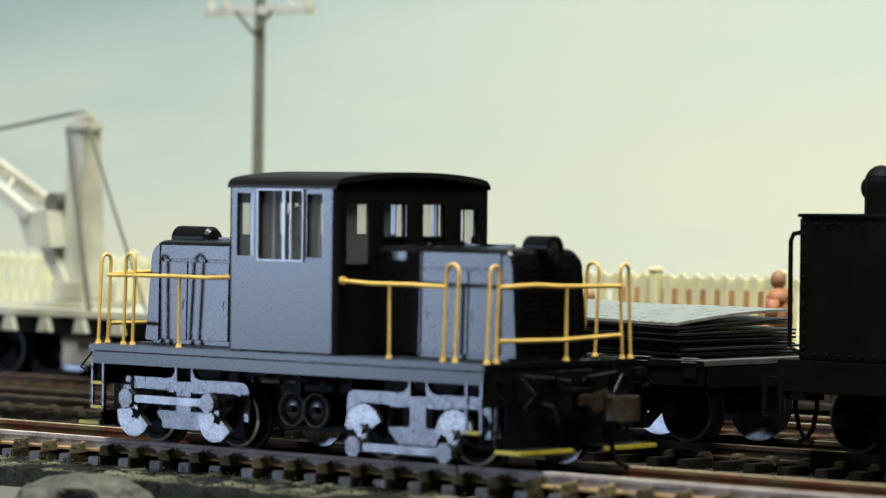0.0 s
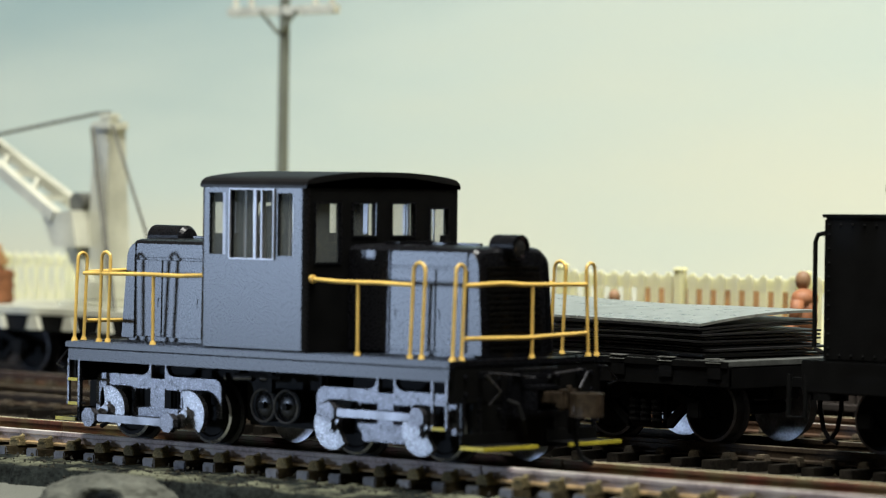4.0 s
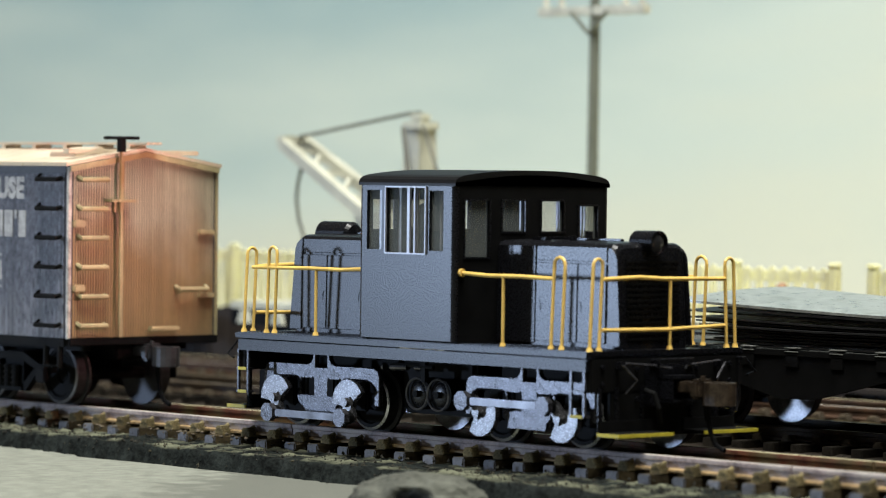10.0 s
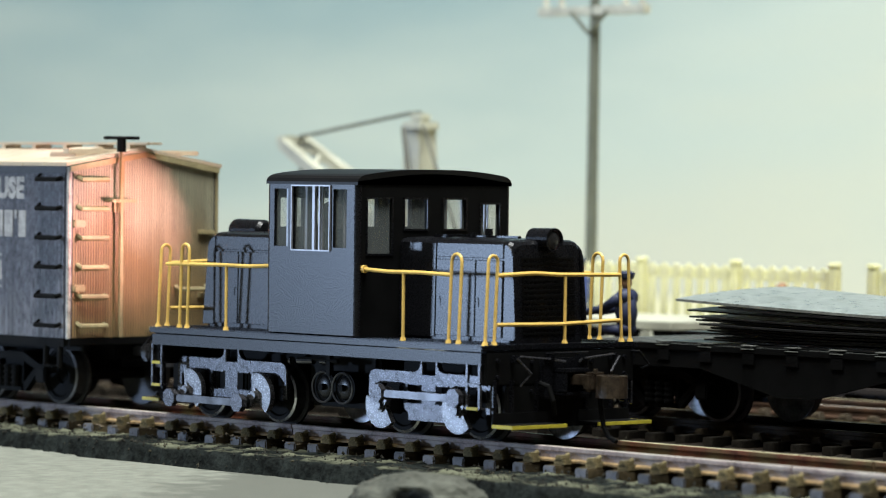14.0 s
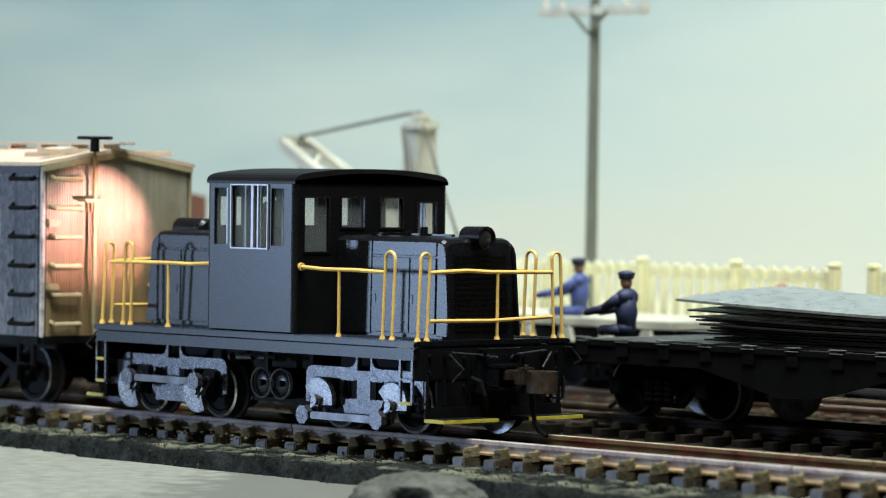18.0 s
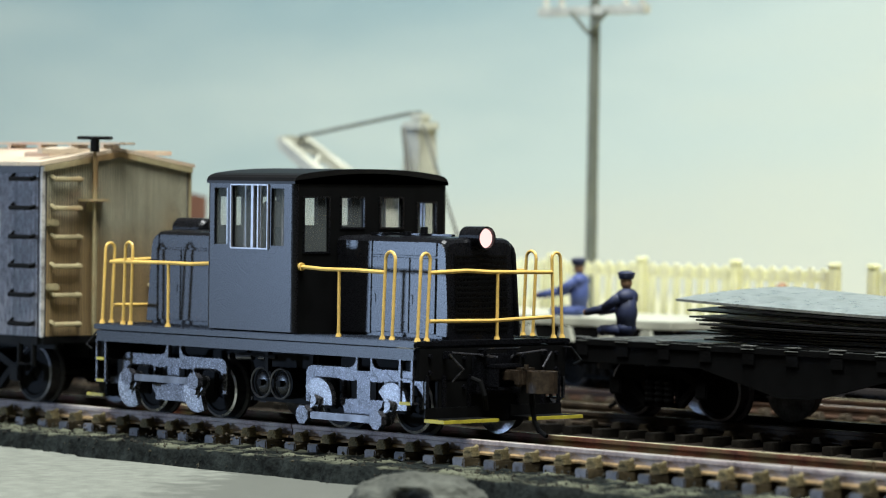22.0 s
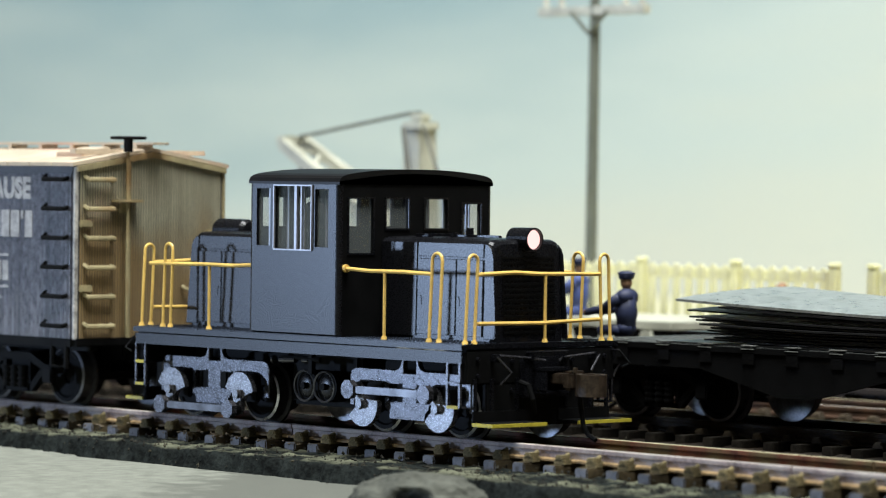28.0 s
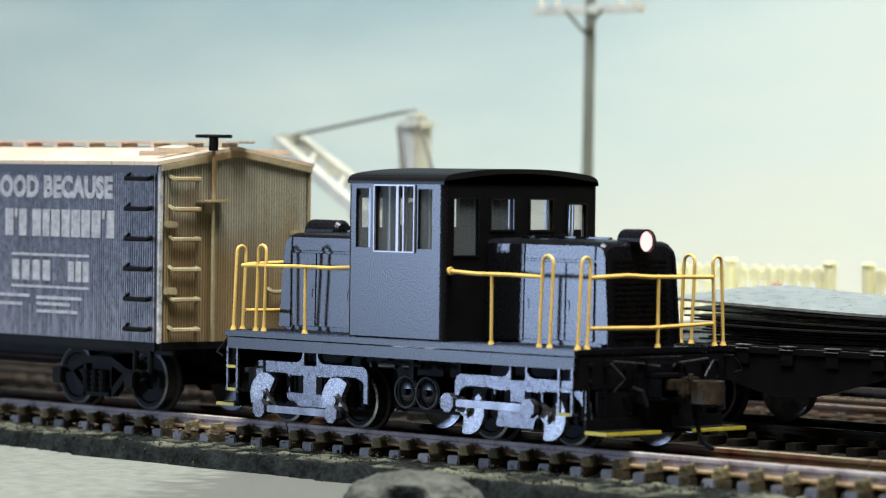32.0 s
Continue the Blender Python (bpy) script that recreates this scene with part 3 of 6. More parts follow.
def build_loco():
    # frame and deck
    bm = bm_new()
    box(bm, -38.8, 38, -15.2, 15.2, 13.2, 14.0, 0.12)
    part("deck", bm, M_BLACK, loco, "black treadplate running board")
    tread = bm_new()
    for sx in (-1, 1):
        for sy in (-1, 1):
            for i in range(33):
                for j in range(9):
                    x, y = sx * (10.8 + i * 0.82 + 0.4 * (j % 2)), sy * (7.8 + j * 0.8)
                    box(tread, x - 0.22, x + 0.22, y - 0.09, y + 0.09, 13.98, 14.1)
    tagged(part("tread_pattern", tread, M_BLACK, loco), "raised tread pattern on the running board", kind="stuff")
    for sy in (-1, 1):
        bm = bm_new()
        ya, yb = sorted((sy * 15.2, sy * 15.85))
        box(bm, -38.8, 38, ya, yb, 13.08, 13.92, 0.12)
        ya, yb = sorted((sy * 14.7, sy * 15.6))
        box(bm, -38.4, 37.7, ya, yb, 11.2, 12.88, 0.12)
        part("side_sill", bm, M_BLACK, loco)
    for sx in (-1, 1):
        bm = bm_new()
        xa, xb = (37.0, 38.0) if sx > 0 else (-38.8, -37.0)
        box(bm, xa, xb, -15.0, 15.0, 8.2, 13.1, 0.2)
        box(bm, xa, xb, -11.0, 11.0, 1.9, 8.2, 0.2)
        eb = part("end_beam", bm, M_BLACKM, loco)
        bm = bm_new()
        xa, xb = sorted((sx * 38.0, sx * 39.0))
        box(bm, xa, xb, -4.6, 4.6, 6.0, 12.0, 0.25)
        xa, xb = sorted((sx * 39.0, sx * 41.5))
        box(bm, xa, xb, -2.6, 2.6, 9.9, 10.5, 0.15)
        box(bm, xa, xb, -2.6, 2.6, 6.6, 7.1, 0.15)
        box(bm, xa, xb, -2.6, -2.0, 7.1, 9.9, 0.1)
        box(bm, xa, xb, 2.0, 2.6, 7.1, 9.9, 0.1)
        part("coupler_pocket", bm, M_BLACK, eb, "open black coupler pocket")
        for y, z in ((-12.8, 11.8), (-12.8, 9.4), (12.8, 11.8), (12.8, 9.4), (-6.0, 11.4), (6.0, 11.4), (-6.0, 7.2), (6.0, 7.2)):
            bm = bm_new()
            rod(bm, (sx * 37.9, y, z), (sx * 38.4, y, z), 0.32, 8)
            part("bolt", bm, M_BLACK, eb)
        # foot boards on brackets, with a painted edge
        for sy in (-1, 1):
            bm = bm_new()
            xa, xb = sorted((sx * 38.4, sx * 42.4))
            ya, yb = sorted((sy * 3.2, sy * 13.8))
            box(bm, xa, xb, ya, yb, 2.2, 2.7, 0.1)
            xa, xb = sorted((sx * 38.0, sx * 38.4))
            box(bm, xa, xb, ya, yb, 2.2, 4.3, 0.1)
            fb = part("foot_board", bm, M_BLACKM, loco)
            for y in (4.6, 9.6, 13.0):
                bm = bm_new()
                box(bm, *sorted((sx * 37.9, sx * 38.3)), *sorted((sy * y, sy * (y + 0.7))), 2.2, 9.0, 0.08)
                part("bracket", bm, M_BLACK, fb)
            bm = bm_new()
            xa, xb = sorted((sx * 42.4, sx * 42.7))
            box(bm, xa, xb, ya, yb, 2.2, 2.68)
            yo = sy * 13.8
            box(bm, min(sx * 38.4, sx * 42.7), max(sx * 38.4, sx * 42.7), min(yo, yo + 0.3 * sy), max(yo, yo + 0.3 * sy), 2.2, 2.68)
            part("painted_edge", bm, M_OCHRE, fb, "yellow-green painted board edge")
        # cut lever with its handle and brackets, grab irons, air hoses
        e = sx * 39.2
        for sy in (-1, 1):
            bm = bm_new()
            tube(bm, [(e, sy * 9.3, 8.1), (e + sx * 1.0, sy * 8.1, 9.9), (e + sx * 0.4, sy * 10.4, 12.1), (e, sy * 9.4, 12.3), (e, sy * 3.0, 11.8), (e + sx * 1.2, sy * 1.4, 11.5)], 0.19)
            lv = part("cut_lever", bm, M_TRUCK, loco, "bent black wire lever")
            for y in (9.9, 3.0):
                bm = bm_new()
                box(bm, *sorted((sx * 38.0, e + sx * 0.3)), *sorted((sy * (y - 0.35), sy * (y + 0.35))), 11.4, 12.5, 0.1)
                part("lever_bracket", bm, M_BLACK, lv)
            if sy * sx < 0:
                continue
            bm = bm_new()
            tube(bm, [(sx * 38.0, sy * 14.4, 12.6), (sx * 39.4, sy * 14.6, 12.7), (sx * 39.6, sy * 16.6, 10.6), (sx * 38.0, sy * 16.6, 10.0)], 0.17)
            part("grab_iron", bm, M_BLACK, loco, "bent black wire grab iron")
        bm = bm_new()
        tube(bm, [(sx * 38.4, -3.4, 12.6), (e + sx * 0.8, -3.0, 12.75), (e + sx * 0.8, 3.4, 12.75), (sx * 38.4, 3.8, 12.6)], 0.17)
        part("train_pipe", bm, M_BLACK, loco)
        for y in (-5.0, 4.6):
            bm = bm_new()
            tube(bm, [(e - 0.4 * sx, y, 8.4), (e + sx * 1.4, y, 8.0), (e + sx * 2.0, y + 0.3, 6.0), (e + sx * 1.6, y + 1.0, 3.9)], 0.4)
            part("air_hose", bm, M_BLACKM, loco)
        hand_coupler(loco, sx * 39.4, sx)
        # corner steps
        for sy in (-1, 1):
            bm = bm_new()
            xa, xb = (34.3, 37.3) if sx > 0 else (-38.6, -35.9)
            y = sy * 15.3
            for x in (xa + 0.2, xb - 0.2):
                box(bm, x - 0.2, x + 0.2, y - 0.2, y + 0.2, 4.8, 11.4)
            for z in (4.9, 8.4):
                box(bm, xa, xb, y - 0.3, y + 1.0 * -sy if sy > 0 else y + 1.0, z - 0.15, z + 0.15)
            st = part("corner_step", bm, M_TRUCK, loco)
            bm = bm_new()
            ye = sorted((y + sy * 0.22, y + sy * 0.36))
            for z in ((4.9,) if sx > 0 else (4.9, 8.4)):
                box(bm, xa + 0.35, xb - 0.35, ye[0], ye[1], z - 0.22, z + 0.22)
            part("step_edge", bm, M_OCHRE, st, "yellow-painted step edge")

    # cab: four walls with real window openings, floor above the deck, roof
    mid = (-4.3, 4.25, 26.9, 36.4)
    side_holes = [(-8.7, -5.45, 27.3, 36.0), mid, (4.95, 8.0, 27.3, 36.0)]
    for sy, pos in ((-1, -15.6), (1, 14.8)):
        bm = bm_new()
        wall_grid(bm, "y", pos, 0.8, -9.75, 9.75, 14.3, 37.2, side_holes)
        for cs in (-1, 1):
            yi = pos + 0.8 if sy < 0 else pos
            prism(bm, [(cs * 9.75, yi), (cs * 9.75, yi + sy * 0.8)] + [(cs * (9.75 + 0.7 * math.sin(radians(a))), yi + sy * (0.1 + 0.7 * math.cos(radians(a)))) for a in (22, 45, 68, 90)] + [(cs * 10.45, yi)], "z", 14.3, 37.2)
        w = part("cab_side", bm, M_BLACK, loco, "satin black cab side")
        yo = pos if sy < 0 else pos + 0.8
        # silver sliding window frame
        bm = bm_new()
        ya, yb = sorted((yo - 0.02 * sy, yo + 0.3 * sy))
        a, b, c, d = mid
        box(bm, a - 0.2, b + 0.2, ya, yb, d, d + 0.2, 0.05)
        box(bm, a - 0.2, b + 0.2, ya, yb, c - 0.2, c, 0.05)
        for x in (a - 0.2, b):
            box(bm, x, x + 0.2, ya, yb, c, d)
        ya, yb = sorted((yo - 0.45 * sy, yo - 0.02 * sy))
        for x0, x1 in ((0.1, 0.65), (1.55, 1.85)):
            box(bm, x0, x1, ya, yb, c, d)
        part("window_frame", bm, M_SILVER, w, "bright silver sliding window frame")
        for x, wd in ((-6.9, 0.9), (-2.9, 0.45), (0.9, 0.5), (6.0, 0.3), (6.7, 0.25)):
            bm = bm_new()
            ya, yb = sorted((yo - 1.5 * sy, yo - 1.3 * sy))
            box(bm, x - wd / 2, x + wd / 2, ya, yb, 26.6, 36.6)
            part("glazing_edge", bm, M_SILVER, w, "pale edge of the clear glazing")
        for a, b, c, d in side_holes:
            bm = bm_new()
            ya, yb = sorted((yo - 0.6 * sy, yo - 0.5 * sy))
            box(bm, a, b, ya, yb, c, d)
            g = part("pane", bm, M_GLASS, w, "clear plastic pane")
            g.visible_shadow = False
    end_holes = [(-13.6, -8.8, 26.5, 34.6), (-6.2, -1.7, 30.2, 34.6), (1.7, 6.2, 30.2, 34.6), (9.4, 13.2, 26.5, 33.9)]
    front_holes = end_holes
    for sx, pos in ((1, 9.6), (-1, -10.4)):
        end_holes = front_holes if sx > 0 else [(a, b, 30.2, 34.6) for a, b, c, d in front_holes]
        bm = bm_new()
        wall_grid(bm, "x", pos, 0.8, -14.8, 14.8, 14.0, 37.2, end_holes)
        prism(bm, [(-14.8, 37.2), (14.8, 37.2)] + [(y, 38.45 - 1.2 * (y / 14.4) ** 2) for y in np.linspace(14.6, -14.6, 13)[1:-1]], "x", pos, pos + 0.8)
        w = part("cab_end", bm, M_BLACKM, loco, "black cab end wall with four windows")
        xo = pos + 0.8 if sx > 0 else pos
        for a, b, c, d in end_holes:
            bm = bm_new()
            xa, xb = sorted((xo, xo + sx * 0.15))
            t = 0.3
            box(bm, xa, xb, a - t, b + t, d, d + t)
            box(bm, xa, xb, a - t, b + t, c - t, c)
            box(bm, xa, xb, a - t, a, c, d)
            box(bm, xa, xb, b, b + t, c, d)
            part("window_gasket", bm, M_BLACK, w)
            bm = bm_new()
            xa, xb = sorted((xo - 0.5 * sx, xo - 0.4 * sx))
            box(bm, xa, xb, a, b, c, d)
            g = part("pane", bm, M_GLASS, w, "clear plastic pane")
            g.visible_shadow = False
    # roof: arched shell with rounded eaves
    bm = bm_new()
    top = [(y, 39.1 - 1.0 * abs(y / 15.0) ** 2.4) for y in np.linspace(13.8, -13.8, 19)]
    under = [(y, 38.4 - 1.2 * (y / 14.4) ** 2) for y in np.linspace(-14.4, 14.4, 13)]
    outline = [(15.66, 36.7), (15.66, 37.1), (15.4, 37.65), (14.8, 38.02)] + top + [(-14.8, 38.02), (-15.4, 37.65), (-15.66, 37.1), (-15.66, 36.7), (-15.61, 36.7), (-15.61, 37.2), (-14.9, 37.2)] + under + [(14.9, 37.2), (15.61, 37.2), (15.61, 36.7)]
    prism(bm, outline, "x", -10.6, 10.55)
    ends = [e for e in bm.edges if abs(e.verts[0].co.x) > 10 and abs(e.verts[0].co.x - e.verts[1].co.x) < 0.01]
    bmesh.ops.bevel(bm, geom=ends, offset=0.45, segments=2, affect="EDGES", clamp_overlap=True)
    part("cab_roof", bm, M_ROOFB, loco, "arched black cab roof")
    # inside the cab
    bm = bm_new()
    box(bm, -3.5, 3.5, -6.0, 6.0, 14.0, 25.5, 0.5)
    part("control_stand", bm, M_BLACKM, loco)
    for y in (-9.0, 9.0):
        bm = bm_new()
        box(bm, -2.2, 2.2, y - 2.2, y + 2.2, 14.0, 21.5, 0.4)
        box(bm, -2.4, -1.4, y - 2.2, y + 2.2, 21.5, 30.0, 0.4)
        part("cab_seat", bm, M_BLACKM, loco)
    bm = bm_new()
    bmesh.ops.create_cone(bm, cap_ends=True, segments=24, radius1=2.6, radius2=2.6, depth=0.5, matrix=at(0, 0, 0) @ Matrix.Translation((-4.5, -7.5, 31.6)) @ Matrix.Rotation(math.pi / 2, 4, "Y"))
    part("cab_fan", bm, M_BRONZE, loco, "round brown fan in the cab")

    # hoods at both ends
    for sx in (-1, 1):
        x0, x1 = 10.2, 34.6
        hood = bm_new()
        prof = [(7.15, 14.0), (6.98, 27.7), (6.85, 28.3), (6.45, 28.72), (5.6, 28.95), (0, 29.15), (-5.6, 28.95), (-6.45, 28.72), (-6.85, 28.3), (-6.98, 27.7), (-7.15, 14.0)]
        stations = [(x0, 0), (x1 - 0.9, 0), (x1 - 0.25, 0.25), (x1 + 0.05, 0.7)]
        rings = []
        for x, inset in stations:
            ring = []
            for y, z in prof:
                yy = y * (1 - inset / 9)
                zz = z - inset * max(0, (z - 20) / 9)
                lean = (28 - zz) / 14 * 0.75 if x > x0 else 0
                ring.append(hood.verts.new((sx * (x + lean), yy, zz)))
            rings.append(ring)
        fs = []
        for a, b in zip(rings, rings[1:]):
            for k in range(len(prof) - 1):
                fs.append(hood.faces.new((a[k], a[k + 1], b[k + 1], b[k])))
        fs.append(hood.faces.new(rings[0]))
        fs.append(hood.faces.new(rings[-1]))
        bmesh.ops.recalc_face_normals(hood, faces=hood.faces)
        hb = part("hood", hood, M_BLACK, loco, "black engine hood with rounded edges")
        # side door panels, satin, each proud of the hood
        for sy in (-1, 1):
            lean = lambda z: 34.95 + (28.0 - z) / 14 * 1.1
            strip = [(33.25, 14.4), (lean(14.4), 14.4), (lean(26.6), 26.6), (34.7, 27.5), (34.0, 28.15), (33.25, 28.35)]
            panels = [[(10.7, 14.4), (18.55, 14.4), (18.55, 28.35), (10.7, 28.35)], [(18.8, 26.25), (33.0, 26.25), (33.0, 28.35), (18.8, 28.35)],
                      [(18.8, 14.7), (27.2, 14.7), (27.2, 25.95), (18.8, 25.95)], [(27.38, 14.7), (33.0, 14.7), (33.0, 25.95), (27.38, 25.95)], strip]
            for k, outline in enumerate(panels):
                bm = bm_new()
                ya, yb = sorted((sy * 6.9, sy * (7.42 if k in (2, 3) else 7.34)))
                prism(bm, [(sx * u, w) for u, w in outline], "y", ya, yb)
                bmesh.ops.bevel(bm, geom=[e for e in bm.edges if all(abs(v.co.y) > 7.2 for v in e.verts)], offset=0.07, segments=1, affect="EDGES", clamp_overlap=True)
                for v in bm.verts:
                    v.co.y -= sy * (v.co.z - 14) / 13.4 * 0.2
                dp = part("door_panel", bm, M_BLACK, hb, "satin black hood side panel")
                if k in (2, 3):
                    bm = bm_new()
                    ya, yb = sorted((sy * 7.3, sy * 7.56))
                    hx = sx * (19.8 if k == 2 else 28.1)
                    tube(bm, [(hx, sy * 7.2, 18.7), (hx, sy * 7.22, 20.0), (hx - 0.12 * sx, sy * 7.22, 20.35), (hx - 0.3 * sx, sy * 7.2, 20.4)], 0.16, 6)
                    part("door_handle", bm, M_BLACKM, dp, "small black door handle")
        # radiator grille on the end
        for i in range(15):
            z = 15.2 + i * 0.78
            bm = bm_new()
            xx = x1 + 0.05 + (28 - z) / 14 * 0.75
            xa, xb = sorted((sx * (xx - 0.2), sx * (xx + 0.22)))
            box(bm, xa, xb, -5.3, 5.3, z, z + 0.36, 0.06)
            part("grille_slat", bm, M_BLACKM, hb)
        # hood top details
        for y in (-3.0, 0.5, 3.2):
            bm = bm_new()
            box(bm, min(sx * 14, sx * 17), max(sx * 14, sx * 17), y - 0.7, y + 0.7, 28.9, 29.5, 0.2)
            part("hatch", bm, M_BLACK, hb)
        bm = bm_new()
        rod(bm, (sx * 19.5, 2.6, 28.8), (sx * 19.5, 2.6, 30.4), 0.6, 12)
        part("exhaust_stack", bm, M_BLACK, hb)
        bm = bm_new()
        rod(bm, (sx * 21.5, -2.6, 28.8), (sx * 21.5, -2.6, 29.8), 0.5, 12)
        part("filler_cap", bm, M_BLACK, hb)
        bm = bm_new()
        box(bm, min(sx * 12, sx * 29), max(sx * 12, sx * 29), -0.35, 0.35, 28.9, 29.45, 0.1)
        part("hood_seam", bm, M_BLACK, hb)
        # headlamp: housing with an open mouth, and the lamp insert that turns in it
        bm = bm_new()
        n = 24
        xs = [(29.0, 0.0), (29.2, 1.5), (29.8, 1.95), (36.1, 2.0), (36.35, 2.0), (36.35, 1.72), (30.2, 1.72), (30.2, 0.0)]
        if sx > 0:
            xs = [(31.4, 0.0), (31.5, 1.3), (31.9, 1.72), (36.1, 1.76), (36.3, 1.76), (36.3, 1.5), (32.4, 1.5), (32.4, 0.0)]
        rings = []
        for x, r in xs:
            rings.append([hood_v for hood_v in [bm.verts.new((sx * x, r * math.cos(k * math.tau / n), 29.0 + r * math.sin(k * math.tau / n))) for k in range(n if r else 1)]])
        for a, b in zip(rings, rings[1:]):
            for k in range(n):
                va = [a[0]] if len(a) == 1 else [a[k], a[(k + 1) % n]]
                vb = [b[0]] if len(b) == 1 else [b[(k + 1) % n], b[k]]
                bm.faces.new(va + vb)
        bmesh.ops.recalc_face_normals(bm, faces=bm.faces)
        box(bm, min(sx * 32.2, sx * 34.5), max(sx * 32.2, sx * 34.5), -1.4, 1.4, 27.6, 28.6, 0.2)
        hl = part("headlamp", bm, M_BLACK, loco, "round black headlamp housing on the hood", smooth=False)
        bm = bm_new()
        bmesh.ops.create_uvsphere(bm, u_segments=20, v_segments=10, radius=1.46 if sx > 0 else 0.6)
        for v in bm.verts:
            v.co.x *= 0.35
        for f in bm.faces:
            f.material_index = 1 if f.calc_center_median().x > 0 else 0
        ins = part("lamp_insert", bm, (M_LENS, M_LIT_F if sx > 0 else M_LIT_R), hl, "glass lamp insert", smooth=True)
        lx = 35.75 if sx > 0 else -33.2
        ly = 0.0 if sx > 0 else 0.85
        ins.matrix_basis = at(lx, ly, 29.0)
        LAMPS.append((ins, lx, ly))

    # yellow handrails
    def rail_piece(name, pts, r=0.245, parent=loco, label="yellow wire handrail"):
        bm = bm_new()
        tube(bm, pts, r, 8)
        return part(name, bm, M_YELLOW, parent, label)

    def loop(name, a, b, ztop, lean_x=0.0, lean_y=0.0):
        """An inverted U from the deck; a and b are (x, y) of its feet."""
        (ax, ay), (bx, by) = a, b
        r = math.hypot(bx - ax, by - ay) / 2
        cx, cy = (ax + bx) / 2, (ay + by) / 2
        up = [(cx + lean_x + (ax - cx) * math.cos(radians(t)), cy + lean_y + (ay - cy) * math.cos(radians(t)), ztop - r + r * math.sin(radians(t))) for t in (0, 30, 60, 90, 120, 150, 180)]
        p = rail_piece(name, [(ax, ay, 14.0)] + up + [(bx, by, 14.0)])
        for x, y in (a, b):
            bm = bm_new()
            rod(bm, (x, y, 13.95), (x, y, 14.5), 0.5, 10, 0.35)
            part("foot", bm, M_YELLOW, p)

    def post(x, y, ztop):
        p = rail_piece("handrail_post", [(x, y, 14.0), (x, y, ztop)])
        bm = bm_new()
        rod(bm, (x, y, 13.95), (x, y, 14.5), 0.5, 10, 0.35)
        part("foot", bm, M_YELLOW, p)

    for sx in (-1, 1):
        for sy in (-1, 1):
            y = sy * 14.3
            if sx > 0:
                loop("stair_rail", (29.25, y), (31.4, y), 26.95, 0.55)
            else:
                loop("stair_rail", (-33.1, y), (-31.2, y), 27.1, 0.45)
            ex = 37.4 if sx > 0 else -38.0
            loop("corner_rail", (ex, y + sy * 0.4), (ex, y - sy * 1.4), 26.85, 0.0, -0.55 * sy)
            zt = 24.0
            rail_piece("side_rail", [(sx * 10.4, y, zt + 0.25), (sx * 16, y, zt), (sx * 23, y, zt + 0.05), (29.6 if sx > 0 else -36.6, y if sx > 0 else y + sy * -0.1, zt - 0.1)], 0.29)
            bm = bm_new()
            rod(bm, (sx * 10.2, y, zt + 0.25), (sx * 10.9, y, zt + 0.25), 0.6, 10)
            part("rail_socket", bm, M_YELLOW, loco)
            post(19.4 if sx > 0 else -21.6, y, zt)
        rail_piece("end_rail", [(ex, -12.4, 24.0), (ex, -5.0, 24.25), (ex, 0, 24.0), (ex, 12.4, 23.9)], 0.3)
        rail_piece("end_rail", [(ex, -12.4, 16.9), (ex, 0, 16.8), (ex, 12.4, 17.2)], 0.29)
        post(ex, 1.2, 24.1)

    # air tanks and gear under the frame
    for x in (-0.7, 3.9):
        bm = bm_new()
        rod(bm, (x, -12.0, 6.2), (x, 12.0, 6.2), 2.35, 24)
        t = part("air_tank", bm, M_BLACKM, loco, "round black air tank across the frame")
        for s in (-1, 1):
            bm = bm_new()
            n = 24
            tube(bm, [(x + 2.3 * math.cos(k * math.tau / n), s * 12.5, 6.2 + 2.3 * math.sin(k * math.tau / n)) for k in range(n + 1)], 0.17, 6)
            part("tank_rim", bm, M_RIM, t, "bright steel tank rim")
            bm = bm_new()
            bmesh.ops.create_uvsphere(bm, u_segments=18, v_segments=10, radius=1.25, matrix=Matrix.Translation((x, s * 11.9, 6.2)) @ Matrix.Diagonal((1.5, 0.35, 1.5, 1)))
            part("tank_end", bm, M_BLACK, t, "domed satin tank end", smooth=True)
            bm = bm_new()
            rod(bm, (x, s * 12.2, 6.2), (x, s * 12.9, 6.2), 0.5, 10)
            part("tank_hub", bm, M_BLACKM, t)
    bm = bm_new()
    box(bm, -8, 8, -9, 9, 3.0, 11.2, 0.6)
    box(bm, 0.6, 1.4, -12.9, -12.1, 8.0, 11.4)
    tube(bm, [(-6, -12.6, 10.2), (-2, -12.6, 10.4), (3, -12.6, 10.2)], 0.35)
    part("fuel_tank", bm, M_BLACKM, loco, "black fuel tank below the frame")
    bm = bm_new()
    rod(bm, (-6.2, -12.6, 9.9), (-2.6, -12.6, 10.0), 0.5, 12)
    rod(bm, (-8.0, -12.6, 9.9), (-7.6, -12.6, 9.9), 0.6, 12)
    rod(bm, (-1.0, -12.6, 10.0), (0.4, -12.6, 10.0), 0.35, 12)
    part("brake_cylinder", bm, M_ROD, loco, "dull steel brake cylinder under the sill")

